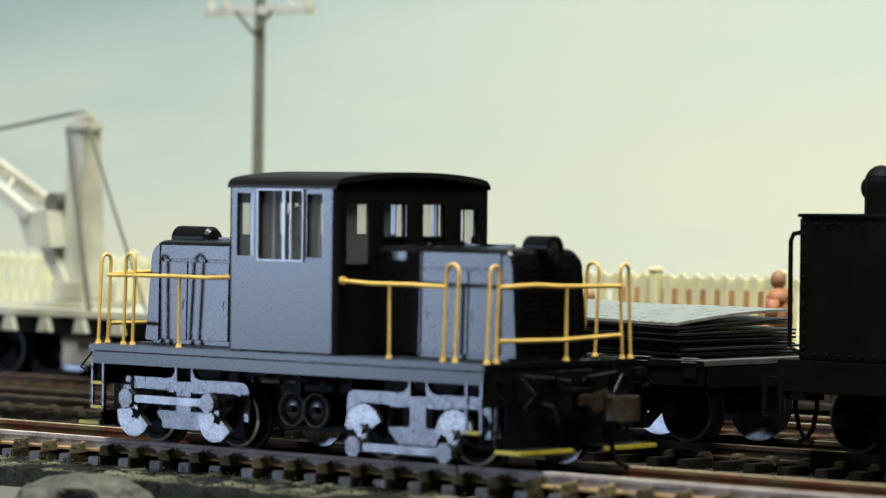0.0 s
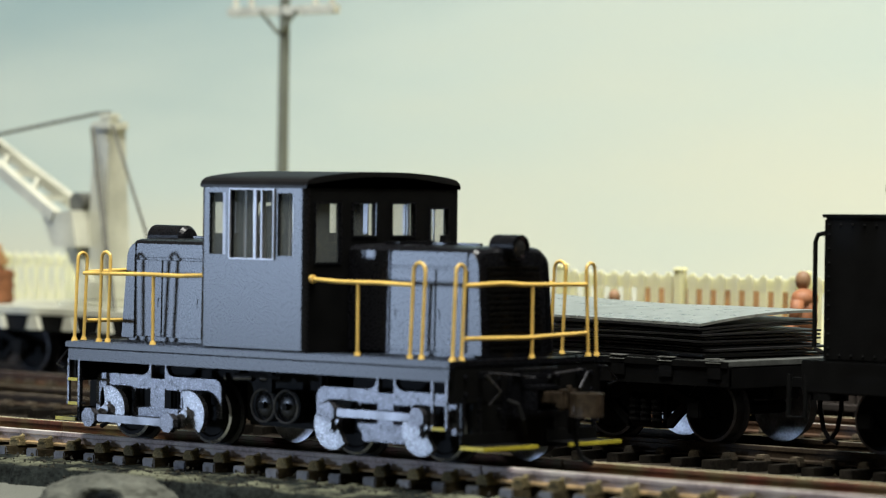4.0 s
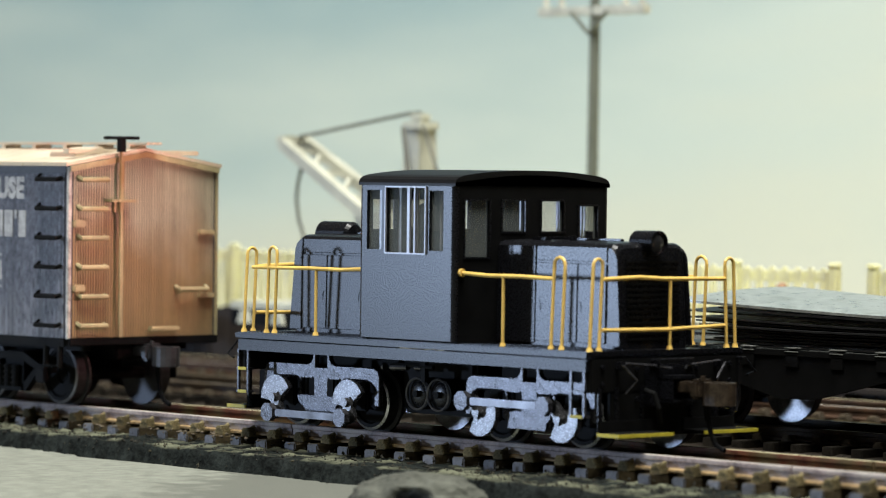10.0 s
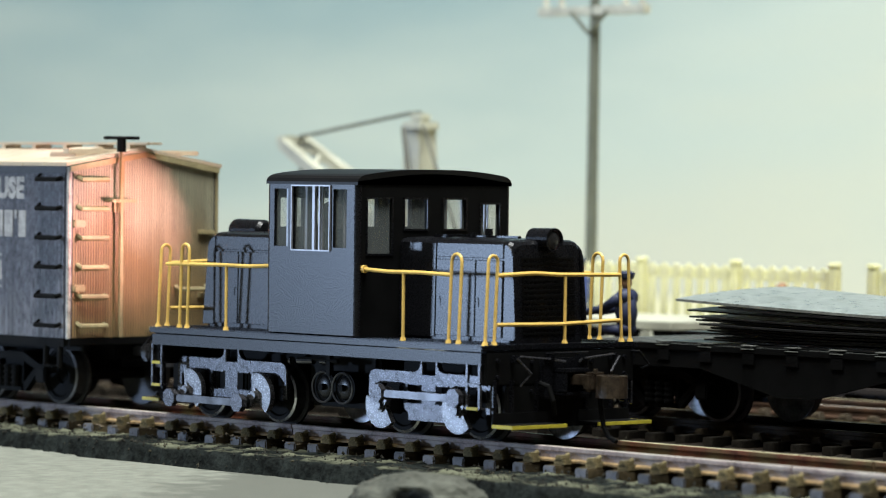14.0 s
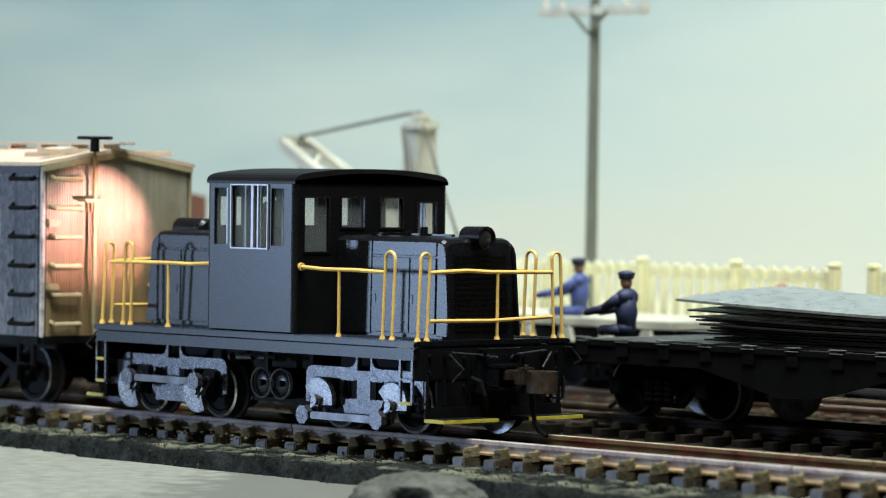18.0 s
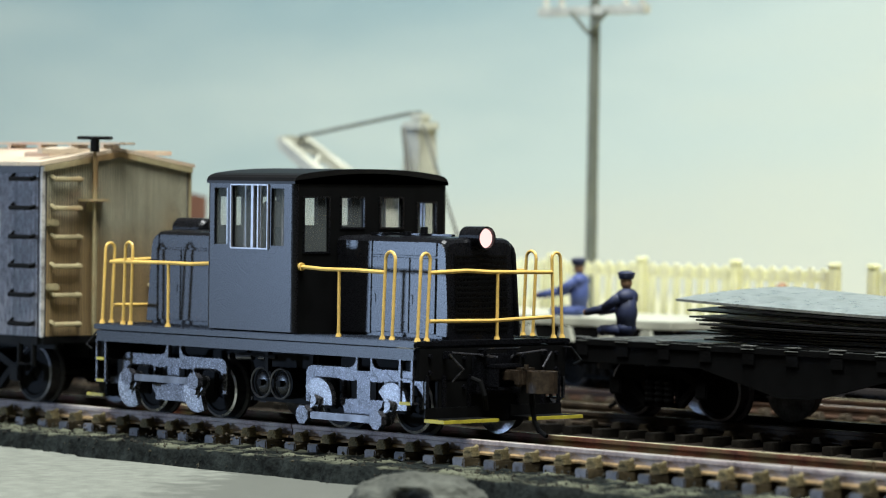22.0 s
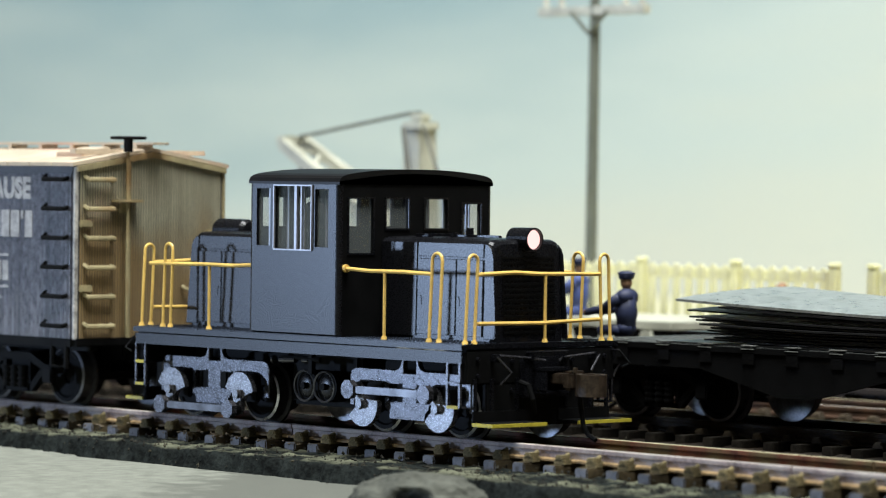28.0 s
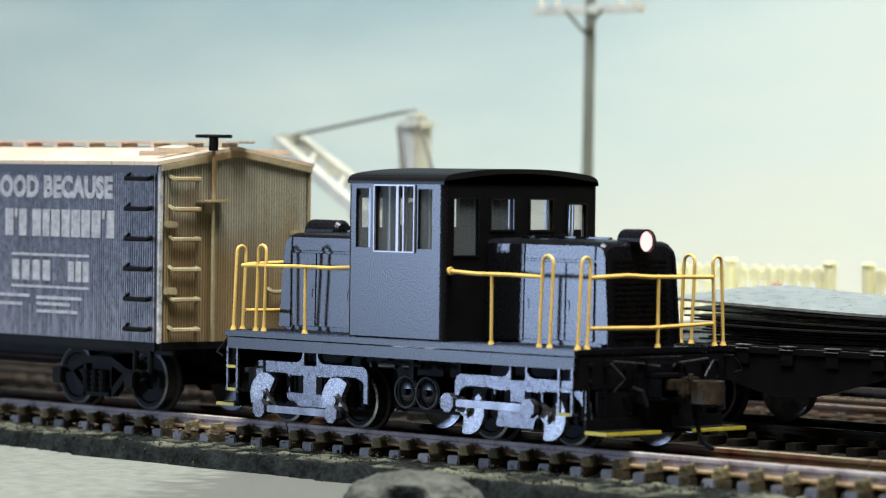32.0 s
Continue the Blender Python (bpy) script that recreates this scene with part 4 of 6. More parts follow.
    # trucks
    for sx, cx in ((-1, -22.6), (1, 22.9)):
        tr = part("truck_bolster", *_bolster(cx), loco, "dark truck frame between the wheels")
        for sy in (-1, 1):
            bm = bm_new()
            ya, yb = sorted((sy * 11.5, sy * 12.3))
            right = [(1.35, 9.1), (1.35, 11.2), (1.85, 11.2), (1.95, 10.4), (2.4, 9.8), (3.2, 9.5), (12.0, 9.5), (12.9, 9.1), (13.3, 8.3), (13.3, 3.8), (12.2, 3.8), (12.2, 6.4), (11.7, 7.2), (10.9, 7.45), (5.2, 7.45), (5.0, 7.2), (4.6, 7.2), (4.5, 7.45), (1.6, 7.45), (1.6, 4.9), (5.2, 4.9), (5.0, 3.9), (4.4, 3.4), (4.1, 2.2)]
            outline = right + [(-u, w) for u, w in reversed(right)]
            prism(bm, [(cx + u, w) for u, w in outline], "y", ya, yb)
            bmesh.ops.bevel(bm, geom=[e for e in bm.edges if all(abs(v.co.y) > 12.2 for v in e.verts)], offset=0.12, segments=1, affect="EDGES", clamp_overlap=True)
            sf = part("side_frame", bm, M_TRUCK, tr, "grimy grey cast truck side frame")
            for s2 in (-1, 1):
                bm = bm_new()
                box(bm, *sorted((cx + s2 * 4.65, cx + s2 * 5.15)), *sorted((sy * 11.6, sy * 12.2)), 4.9, 7.45, 0.08)
                part("pedestal", bm, M_TRUCK, sf)
                bm = bm_new()
                tube(bm, [(cx + s2 * 5.4, sy * 12.3, 7.1), (cx + s2 * 5.6, sy * 12.3, 7.6), (cx + s2 * 10.6, sy * 12.3, 7.6), (cx + s2 * 11.6, sy * 12.3, 7.1)], 0.14, 6)
                part("arch_lip", bm, M_TRUCK, sf)
                bm = bm_new()
                box(bm, *sorted((cx + s2 * 1.9, cx + s2 * 4.3)), *sorted((sy * 12.25, sy * 12.4)), 7.45, 7.62)
                part("window_lip", bm, M_TRUCK, sf)
            bm = bm_new()
            ya, yb = sorted((sy * 12.31, sy * 12.75))
            prism(bm, [(cx + u, w) for u, w in [(-4.9, 4.7), (4.9, 4.7), (4.6, 3.9), (4.0, 3.4), (3.8, 2.3), (-3.8, 2.3), (-4.0, 3.4), (-4.6, 3.9)]], "y", ya, yb)
            part("spring_plank", bm, M_TRUCK, sf, "grey lower frame bar")
            for u in (-3.9, -3.0, -2.2, 2.2, 3.0, 3.9):
                bm = bm_new()
                rod(bm, (cx + u, sy * 11.6, 4.9), (cx + u, sy * 11.6, 7.5), 0.38, 8)
                part("coil_spring", bm, M_BLACKM, sf)
            for u in (-8.35, 8.35):
                bm = bm_new()
                box(bm, cx + u - 1.7, cx + u + 1.7, *sorted((sy * 11.0, sy * 11.9)), 3.0, 7.4, 0.25)
                part("axle_box", bm, M_BLACKM, sf)
        for u in (-8.35, 8.35):
            wx = cx + u
            wheelset(loco, wx, R_LOCO, "loco")
        # cranks with counterweights, and the side rod that joins them
        ph = 60.0 if sx > 0 else 215.0
        for sy in (-1,  1):
            quarter = 0.0 if sy < 0 else 90.0
            for u in (-8.35, 8.35):
                bm = bm_new()
                pts = arc(0, 0, 3.4, 192, 348, 12) + arc(0, 0, 1.25, 10, 170, 5)
                ya, yb = sorted((sy * 13.3, sy * 14.2))
                prism(bm, pts, "y", ya, yb)
                ya, yb = sorted((sy * 14.2, sy * 15.0))
                rod(bm, (0, ya, 0), (0, yb, 0), 0.7, 12)
                prism(bm, [(-0.9, -0.6), (0.9, -0.6), (0.9, 2.4), (0.4, 3.1), (-0.4, 3.1), (-0.9, 2.4)], "y", *sorted((sy * 13.6, sy * 14.5)))
                c = part("crank_weight", bm, M_WEIGHT, loco, "grey fan-shaped counterweight on the axle")
                bm = bm_new()
                rod(bm, (0, sy * 14.3, 2.3), (0, sy * 16.3, 2.3), 1.0, 12)
                part("crank_pin", bm, M_BLACKM, c)
                c.matrix_basis = at(cx + u, 0, R_LOCO)
                CRANKS.append((c, cx + u, ph + quarter))
            bm = bm_new()
            ya, yb = sorted((sy * 15.5, sy * 16.2))
            box(bm, -8.35, 8.35, ya, yb, -0.55, 0.55, 0.12)
            sr = part("side_rod", bm, M_ROD, loco, "bright steel side rod")
            bm = bm_new()
            for u in (-8.35, 8.35):
                bmesh.ops.create_cone(bm, cap_ends=True, segments=8, radius1=1.45, radius2=1.45, depth=1.0, matrix=Matrix.Translation((u, sy * 16.0, 0)) @ Matrix.Rotation(math.pi / 2, 4, "X") @ Matrix.Rotation(math.pi / 8, 4, "Z"))
            part("rod_boss", bm, M_TRUCK, sr, "grey rod end boss")
            RODS.append((sr, cx, ph + quarter))


def _bolster(cx):
    bm = bm_new()
    box(bm, cx - 3.0, cx + 3.0, -12.2, 12.2, 4.0, 9.0, 0.3)
    box(bm, cx - 11.6, cx + 11.6, -7.0, 7.0, 5.5, 10.6, 0.3)
    return bm, M_BLACKM


LAMPS, CRANKS, RODS = [], [], []
build_loco()

# ---- the refrigerator wagon that is coupled up ----
CAR_END = -504.25
CAR_LEN = 126.0
wagon = thing("boxcar", CAR_END - CAR_LEN / 2 + 7.15, 0, 0, "weathered wooden refrigerator boxcar, dark slate sides, tan ends, pale roof", "boxcar")


def freight_truck(parent, cx, y, r, vehicle, wb=19.0, m_frame=M_BLACKM):
    """A freight truck: side frames with springs and journal boxes, two wheelsets."""
    bm = bm_new()
    box(bm, cx - 2.6, cx + 2.6, y - 12, y + 12, 4.2, 8.4, 0.3)
    tr = part("truck_bolster", bm, m_frame, parent, "black truck bolster")
    for sy in (-1, 1):
        bm = bm_new()
        h = wb / 2
        ya, yb = sorted((y + sy * 11.6, y + sy * 12.8))
        prism(bm, [(cx - h - 2.0, 6.2), (cx - h + 1.8, 6.6), (cx - 3.6, 8.3), (cx + 3.6, 8.3), (cx + h - 1.8, 6.6), (cx + h + 2.0, 6.2), (cx + h + 1.6, 5.2), (cx + h - 2.0, 5.4), (cx + 3.2, 7.1), (cx - 3.2, 7.1), (cx - h + 2.0, 5.4), (cx - h - 1.6, 5.2)], "y", ya, yb)
        for s in (-1, 1):
            prism(bm, [(cx + s * (h - 1.7), 5.5), (cx + s * (h - 2.9), 5.8), (cx + s * 3.2, 2.9), (cx + s * 3.2, 1.9), (cx + s * 4.0, 1.9)], "y", ya, yb)
            box(bm, *sorted((cx + s * 3.0, cx + s * 3.7)), ya, yb, 1.9, 7.2)
        box(bm, cx - 3.2, cx + 3.2, ya, yb, 1.9, 2.7)
        sf = part("side_frame", bm, m_frame, tr, "black cast truck side frame")
        for s in (-1, 1):
            bm = bm_new()
            ya, yb = sorted((y + sy * 12.8, y + sy * 13.9))
            box(bm, cx + s * h - 1.3, cx + s * h + 1.3, ya, yb, 3.6, 6.2, 0.25)
            part("journal_box", bm, m_frame, sf)
        for u in (-2.1, 0, 2.1):
            bm = bm_new()
            rod(bm, (cx + u, y + sy * 13.1, 2.6), (cx + u, y + sy * 13.1, 6.2), 0.75, 10)
            for k in range(4):
                rod(bm, (cx + u, y + sy * 13.1, 3.0 + k * 0.9), (cx + u, y + sy * 13.1, 3.3 + k * 0.9), 0.95, 10)
            part("coil_spring", bm, m_frame, sf)
    return tr


def build_wagon():
    h = CAR_LEN / 2
    W, Z0, Z1, ZP = 15.4, 11.2, 39.2, 41.7
    bm = bm_new()
    prism(bm, [(-W + 0.14, Z0), (W - 0.14, Z0), (W - 0.14, Z1 - 0.2), (0, ZP - 0.3), (-W + 0.14, Z1 - 0.2)], "x", -h + 0.1, h - 0.1)
    body = part("body", bm, M_SIDING, wagon, "dark slate wagon body")
    # vertical boards: near side and the end that faces the locomotive
    bm = bm_new()
    box(bm, -0.17, 0.17, -0.5, 0.0, Z0, Z1 - 1.3, 0.06)
    board = None
    n = 216
    step = (CAR_LEN - 2.4) / n
    for i in range(n):
        m = at(-h + 1.2 + step * (i + 0.5), -W + 0.4, 0)
        if board is None:
            board = part("board", bm, M_CARSIDE, body)
            board.matrix_basis = m
        else:
            share(board, "board", body, m)
    bm = bm_new()
    for i in range(n):
        x = -h + 1.2 + step * (i + 0.5)
        box(bm, x - 0.225, x + 0.225, W - 0.4, W, Z0, Z1 - 1.3)
    tagged(part("far_side_boards", bm, M_CARSIDE, body), "dark slate boards of the far side", kind="stuff")
    for sy in (-1, 1):
        bm = bm_new()
        box(bm, -h + 0.7, h - 0.7, *sorted((sy * (W - 0.4), sy * (W + 0.16))), Z1 - 1.3, Z1 - 0.15, 0.08)
        part("side_fascia", bm, M_SIDING, body, "dark slate fascia under the roof")
    ne = 56
    es = (2 * W - 1.6) / ne
    for i in range(ne):
        y = -W + 0.8 + es * (i + 0.5)
        top = Z1 - 0.4 + (ZP - Z1) * (1 - abs(y) / W)
        for s in (-1, 1):
            bm = bm_new()
            xa, xb = sorted((s * (h - 0.4), s * h))
            box(bm, xa, xb, y - 0.185, y + 0.185, Z0, top, 0.05)
            part("end_board", bm, M_CAREND, body)
    # corner strips, sills, fascia
    for s in (-1, 1):
        for sy in (-1, 1):
            bm = bm_new()
            xa, xb = sorted((s * (h - 0.6), s * (h + 0.12)))
            ya, yb = sorted((sy * (W - 0.5), sy * (W + 0.15)))
            box(bm, xa, xb, ya, yb, Z0 - 0.1, Z1 - 0.2, 0.12)
            part("corner_strip", bm, M_CORNER if sy < 0 else M_CARTRIM, body, "worn pale corner strip" if sy < 0 else "tan corner strip")
        bm = bm_new()
        xa, xb = sorted((s * h, s * (h + 0.5)))
        prism(bm, [(-W, Z1 - 1.0), (0, ZP - 1.0), (W, Z1 - 1.0), (W, Z1 - 0.1), (0, ZP - 0.1), (-W, Z1 - 0.1)], "x", xa, xb)
        part("end_fascia", bm, M_CARTRIM, body, "tan end fascia under the roof")
        bm = bm_new()
        box(bm, xa, xb, -W, W, Z0 - 1.2, Z0 + 0.1, 0.15)
        part("end_sill", bm, M_BLACKM, body, "black end sill")
        hand_coupler(wagon, s * (h - 3.0), s, metal=M_TREAD)
    for sy in (-1, 1):
        bm = bm_new()
        ya, yb = sorted((sy * (W - 0.3), sy * (W + 0.1)))
        box(bm, -h + 1, h - 1, ya, yb, Z0 - 1.4, Z0, 0.1)
        part("side_sill", bm, M_BLACKM, body, "black side sill")
    bm = bm_new()
    box(bm, -h + 2, h - 2, -4, 4, 7.4, Z0, 0.3)
    for y in (-10, 10):
        box(bm, -h + 2, h - 2, y - 0.6, y + 0.6, 9.0, Z0)
    part("underframe", bm, M_BLACKM, wagon, "black underframe")
    for y in (-8, 8):
        bm = bm_new()
        tube(bm, [(-h + 8, y, 10.2), (-26, y, 6.6), (26, y, 6.6), (h - 8, y, 10.2)], 0.4)
        part("truss_rod", bm, M_BLACKM, wagon)
    # roof: seamed boards each side, roof walk, hatches
    for sy in (-1, 1):
        for i in range(21):
            bm = bm_new()
            xa = -h - 0.4 + i * (CAR_LEN + 0.8) / 21
            xb = xa + (CAR_LEN + 0.8) / 21 - 0.25
            prism(bm, [(0, ZP), (sy * (W + 0.75), Z1 - 0.1), (sy * (W + 0.75), Z1 + 0.5), (0, ZP + 0.55)], "x", xa, xb)
            part("roof_panel", bm, M_ROOF, wagon)
    for y in (-1.75, -0.6, 0.55):
        bm = bm_new()
        box(bm, -h - 2.4, h + 2.6, y, y + 1.0, 42.75, 43.15, 0.08)
        part("roof_walk_plank", bm, M_ROOF, wagon, "peach roof walk plank")
    for i in range(15):
        bm = bm_new()
        x = -h + 2 + i * 8.7
        box(bm, x - 0.4, x + 0.4, -1.8, 1.6, ZP + 0.3, 42.76)
        part("walk_saddle", bm, M_ROOF, wagon)
    for s in (-1, 1):
        for sy in (-1, 1):
            bm = bm_new()
            box(bm, -3.6, 3.6, -3.0, 3.0, -0.5, 0.5, 0.2)
            ob = part("ice_hatch", bm, M_ROOF, wagon, "peach roof ice hatch")
            ob.matrix_basis = at(s * (h - 9), sy * 7.2, 41.4, -sy * 9)
            bm = bm_new()
            box(bm, s * (h - 3.6) - 0.8, s * (h - 3.6) + 0.8, *sorted((sy * 2.0, sy * 13.5)), 41.1, 41.9, 0.1)
            part("lateral_walk", bm, M_ROOF, wagon)
    # brake wheel on its staff
    bm = bm_new()
    rod(bm, (h + 1.3, -5.9, 13), (h + 1.3, -5.9, 43.7), 0.27, 10)
    part("brake_staff", bm, M_CARTRIM, wagon, "tan brake staff")
    bm = bm_new()
    n = 20
    tube(bm, [(h + 1.3 + 2.7 * math.cos(k * math.tau / n), -5.9 + 2.7 * math.sin(k * math.tau / n), 43.8) for k in range(n + 1)], 0.3, 6)
    for k in range(4):
        a = k * math.tau / 4
        tube(bm, [(h + 1.3, -5.9, 43.7), (h + 1.3 + 2.7 * math.cos(a), -5.9 + 2.7 * math.sin(a), 43.8)], 0.25, 6)
    rod(bm, (h + 1.3, -5.9, 41.5), (h + 1.3, -5.9, 44.0), 0.75, 10)
    part("brake_wheel", bm, M_BLACKM, wagon, "black brake wheel on top of its staff")
    bm = bm_new()
    box(bm, h + 0.1, h + 2.2, -8.4, -3.2, 33.3, 33.75, 0.1)
    box(bm, h + 0.1, h + 0.6, -6.7, -5.1, 31.6, 33.3, 0.1)
    part("brake_step", bm, M_CARTRIM, wagon, "tan brakeman's step")
    bm = bm_new()
    box(bm, h + 0.02, h + 0.45, -5.3, -4.5, Z0, Z1 + 0.9, 0.1)
    part("end_batten", bm, M_CARTRIM, wagon)
    # ladder rungs, on the end and on the side
    for i in range(6):
        z = 13.2 + i * 4.75
        bm = bm_new()
        tube(bm, [(h - 0.1, -13.6, z + 0.45), (h + 0.95, -13.6, z), (h + 0.95, -8.2, z), (h - 0.1, -8.2, z + 0.25)], 0.38, 6)
        part("end_rung", bm, M_CARTRIM, wagon, "tan ladder rung")
        bm = bm_new()
        tube(bm, [(h - 2.2, -W + 0.2, z + 0.3), (h - 2.2, -W - 0.85, z), (h - 7.9, -W - 0.85, z), (h - 7.9, -W + 0.2, z + 0.8)], 0.38, 6)
        part("side_rung", bm, M_BLACKM, wagon, "black ladder rung")
    for z in (17.5, 28.0):
        bm = bm_new()
        box(bm, h - 0.05, h + 0.8, 11.2, 14.4, z, z + 0.8, 0.15)
        part("end_grab", bm, M_CARTRIM, wagon)
        bm = bm_new()
        box(bm, h - 0.05, h + 0.8, -14.8, -12.4, z + 1.2, z + 2.4, 0.2)
        part("end_bracket", bm, M_CARTRIM, wagon)
    bm = bm_new()
    box(bm, h + 0.4, h + 1.6, 0.5, 6.5, 12.2, 12.9, 0.15)
    part("end_step", bm, M_CARTRIM, wagon)
    bm = bm_new()
    tube(bm, [(h + 0.2, 6.5, 19.5), (h + 1.2, 6.6, 19.0), (h + 1.2, 12.6, 19.0), (h + 0.2, 12.7, 19.5)], 0.35, 6)
    part("end_handhold", bm, M_CARTRIM, wagon)
    # stirrup step
    bm = bm_new()
    tube(bm, [(h - 2.4, -W + 0.3, 10.5), (h - 2.4, -W + 0.2, 6.6), (h - 6.2, -W + 0.2, 6.6), (h - 6.2, -W + 0.3, 10.5)], 0.5, 6)
    part("stirrup_step", bm, M_BLACKM, wagon)
    # lettering
    words(body, "GOOD BECAUSE", h - 12.2, -W - 0.12, 33.9, 3.3)
    # a trade name is drawn as plain upright bars

    def bar(name, x0, x1, z0, z1):
        bm = bm_new()
        box(bm, x0, x1, -W - 0.2, -W - 0.06, z0, z1)
        part(name, bm, M_LETTER, body, "faded white painted bar")

    x = h - 11.6
    for w in (2.0, 0.7, 2.3, 2.2, 2.3, 2.2, 2.3, 1.9, 2.3, 0.0, 2.0, 0.7, 2.2):
        if w:
            bar("name_bar", x - w, x, 27.4 if w > 1 else 30.4, 31.8)
        x -= w + (0.45 if w else 1.2)
    bar("painted_rule", h - 39.0, h - 18.1, 24.2, 24.6)
    bar("painted_rule", h - 39.0, h - 18.1, 19.0, 19.4)
    for k in range(4):
        bar("number_bar", h - 38.8 + k * 2.8, h - 36.9 + k * 2.8, 20.2, 23.5)
    for k in range(3):
        bar("number_bar", h - 23.6 + k * 1.95, h - 22.1 + k * 1.95, 20.2, 23.5)
    for z, a, b in ((17.2, -32, -20), (16.2, -32, -23), (17.4, -50, -34), (16.0, -46, -36), (15.0, -32, -21)):
        bar("text_line", h + a, h + b, z, z + 0.5)
    for cx in (-h + 19.2, h - 19.2):
        freight_truck(wagon, cx, 0, 4.8, "wagon")
        for u in (-9.5, 9.5):
            wheelset(wagon, cx + u, 4.8, "wagon")


def words(parent, text, x_right, y, z, size):
    """Raised lettering on a side that faces -y, ending at x_right."""
    cu = bpy.data.curves.new("lettering", "FONT")
    cu.body, cu.size, cu.extrude, cu.align_x = text, size * 1.4 * MM, 0.06 * MM, "RIGHT"
    cu.space_character = 1.05
    cu.offset = 0.24 * MM
    cu.resolution_u = 3
    tmp = new("tmp_text", cu)
    me = bpy.data.meshes.new_from_object(tmp.evaluated_get(bpy.context.evaluated_depsgraph_get()))
    bpy.data.objects.remove(tmp)
    bpy.data.curves.remove(cu)
    me.name = "lettering"
    me.materials.clear()
    me.materials.append(M_LETTER)
    ob = new("lettering", me)
    ob.parent = parent
    ob.matrix_basis = at(x_right, y, z, 90) @ Matrix.Diagonal((0.93, 1, 1, 1))
    tagged(ob, "faded white painted lettering")
    return ob


build_wagon()

# ---- the flat wagon with its load of sheet metal, and the tender behind ----
FX0, FX1, FY = -441.2, -346.0, 60.0
flat = thing("flatcar", (FX0 + FX1) / 2, FY, 0, "black flatcar with a grey deck on the second track", "flatcar")


def build_flat():
    h = (FX1 - FX0) / 2
    n = 42
    w = 2 * h / n
    bm = bm_new()
    box(bm, -w / 2 + 0.08, w / 2 - 0.08, -14.9, 14.9, 11.5, 12.3, 0.08)
    pl = None
    for i in range(n):
        m = at(-h + w * (i + 0.5), 0, 0.06 * math.sin(i * 2.3))
        if pl is None:
            pl = part("deck_plank", bm, M_DECK, flat)
            pl.matrix_basis = m
        else:
            share(pl, "deck_plank", flat, m)
    for sy in (-1, 1):
        bm = bm_new()
        ya, yb = sorted((sy * 14.4, sy * 15.2))
        prism(bm, [(-h, 11.5), (-h, 8.6), (-20, 8.6), (-3.5, 4.8), (3.5, 4.8), (20, 8.6), (h, 8.6), (h, 11.5)], "y", ya, yb)
        ya, yb = sorted((sy * 14.95, sy * 15.5))
        box(bm, -h, h, ya, yb, 11.3, 12.25, 0.08)
        part("side_sill", bm, M_BLACKM, flat, "black fish-belly side sill")
        for i in range(11):
            bm = bm_new()
            x = -46.0 + 9.12 * i
            ya, yb = sorted((sy * 15.2, sy * 15.5))
            box(bm, x - 1.3, x + 1.3, ya, yb, 9.6, 11.6, 0.1)
            pk = part("stake_pocket", bm, M_BLACKM, flat)
            for z in (11.95, 12.5):
                bm = bm_new()
                box(bm, x - 1.5, x + 1.3, *sorted((sy * 14.5, sy * 15.62)), z, z + 0.17, 0.04)
                part("pocket_rim", bm, M_STRAP, pk, "worn grey pocket strap")
    bm = bm_new()
    box(bm, -h + 1, h - 1, -3.5, 3.5, 6.4, 11.5, 0.3)
    for s in (-1, 1):
        box(bm, min(s * h, s * (h - 1.2)), max(s * h, s * (h - 1.2)), -15, 15, 8.2, 11.5, 0.2)
    part("underframe", bm, M_BLACKM, flat, "black underframe")
    for s in (-1, 1):
        hand_coupler(flat, s * (h - 1.5), s, metal=M_BLACKM)
        freight_truck(flat, s * (h - 17), 0, 4.8, "")
        for u in (-9.5, 9.5):
            wheelset(flat, s * (h - 17) + u, 4.8, "")


build_flat()


def metal_sheet(x, y, z, length, width, rz, bow, tilt, material, thick=0.28, dome=0.0):
    """One thin warped sheet of metal, its middle raised by bow."""
    t = new("metal_sheet")
    bm = bm_new()
    nx, ny = 14, 5
    grid = {}
    for k, dz in ((0, 0.0), (1, thick)):
        for i in range(nx + 1):
            for j in range(ny + 1):
                u, w = i / nx * 2 - 1, j / ny * 2 - 1
                grid[k, i, j] = bm.verts.new((u * length / 2, w * width / 2, bow * ((w + 1) * 0.27 + 0.75 * max(0, (0.25 - u) / 1.25) ** 1.5) - 0.6 * max(0, u - 0.5) + dome * ((1 - w * w) * 0.9 + (w + 1) * 0.4) + 0.12 * math.sin(3 * u + w + x) + dz))
    for i in range(nx):
        for j in range(ny):
            for k in (0, 1):
                f = [grid[k, i, j], grid[k, i + 1, j], grid[k, i + 1, j + 1], grid[k, i, j + 1]]
                bm.faces.new(f if k else list(reversed(f)))
    for i in range(nx):
        bm.faces.new((grid[0, i, 0], grid[0, i + 1, 0], grid[1, i + 1, 0], grid[1, i, 0]))
        bm.faces.new((grid[1, i, ny], grid[1, i + 1, ny], grid[0, i + 1, ny], grid[0, i, ny]))
    for j in range(ny):
        bm.faces.new((grid[1, 0, j], grid[1, 0, j + 1], grid[0, 0, j + 1], grid[0, 0, j]))
        bm.faces.new((grid[0, nx, j], grid[0, nx, j + 1], grid[1, nx, j + 1], grid[1, nx, j]))
    bpy.data.objects.remove(t)
    ob = part("metal_sheet", bm, material)
    ob.matrix_world = at(x, y, z, 0, tilt, rz)
    return tagged(ob, "thin warped grey metal sheet stacked on the flatcar" if material is M_SHEET else "thin metal sheet with painted-in shade stacked on the flatcar", "metal sheet", "sheet metal load")


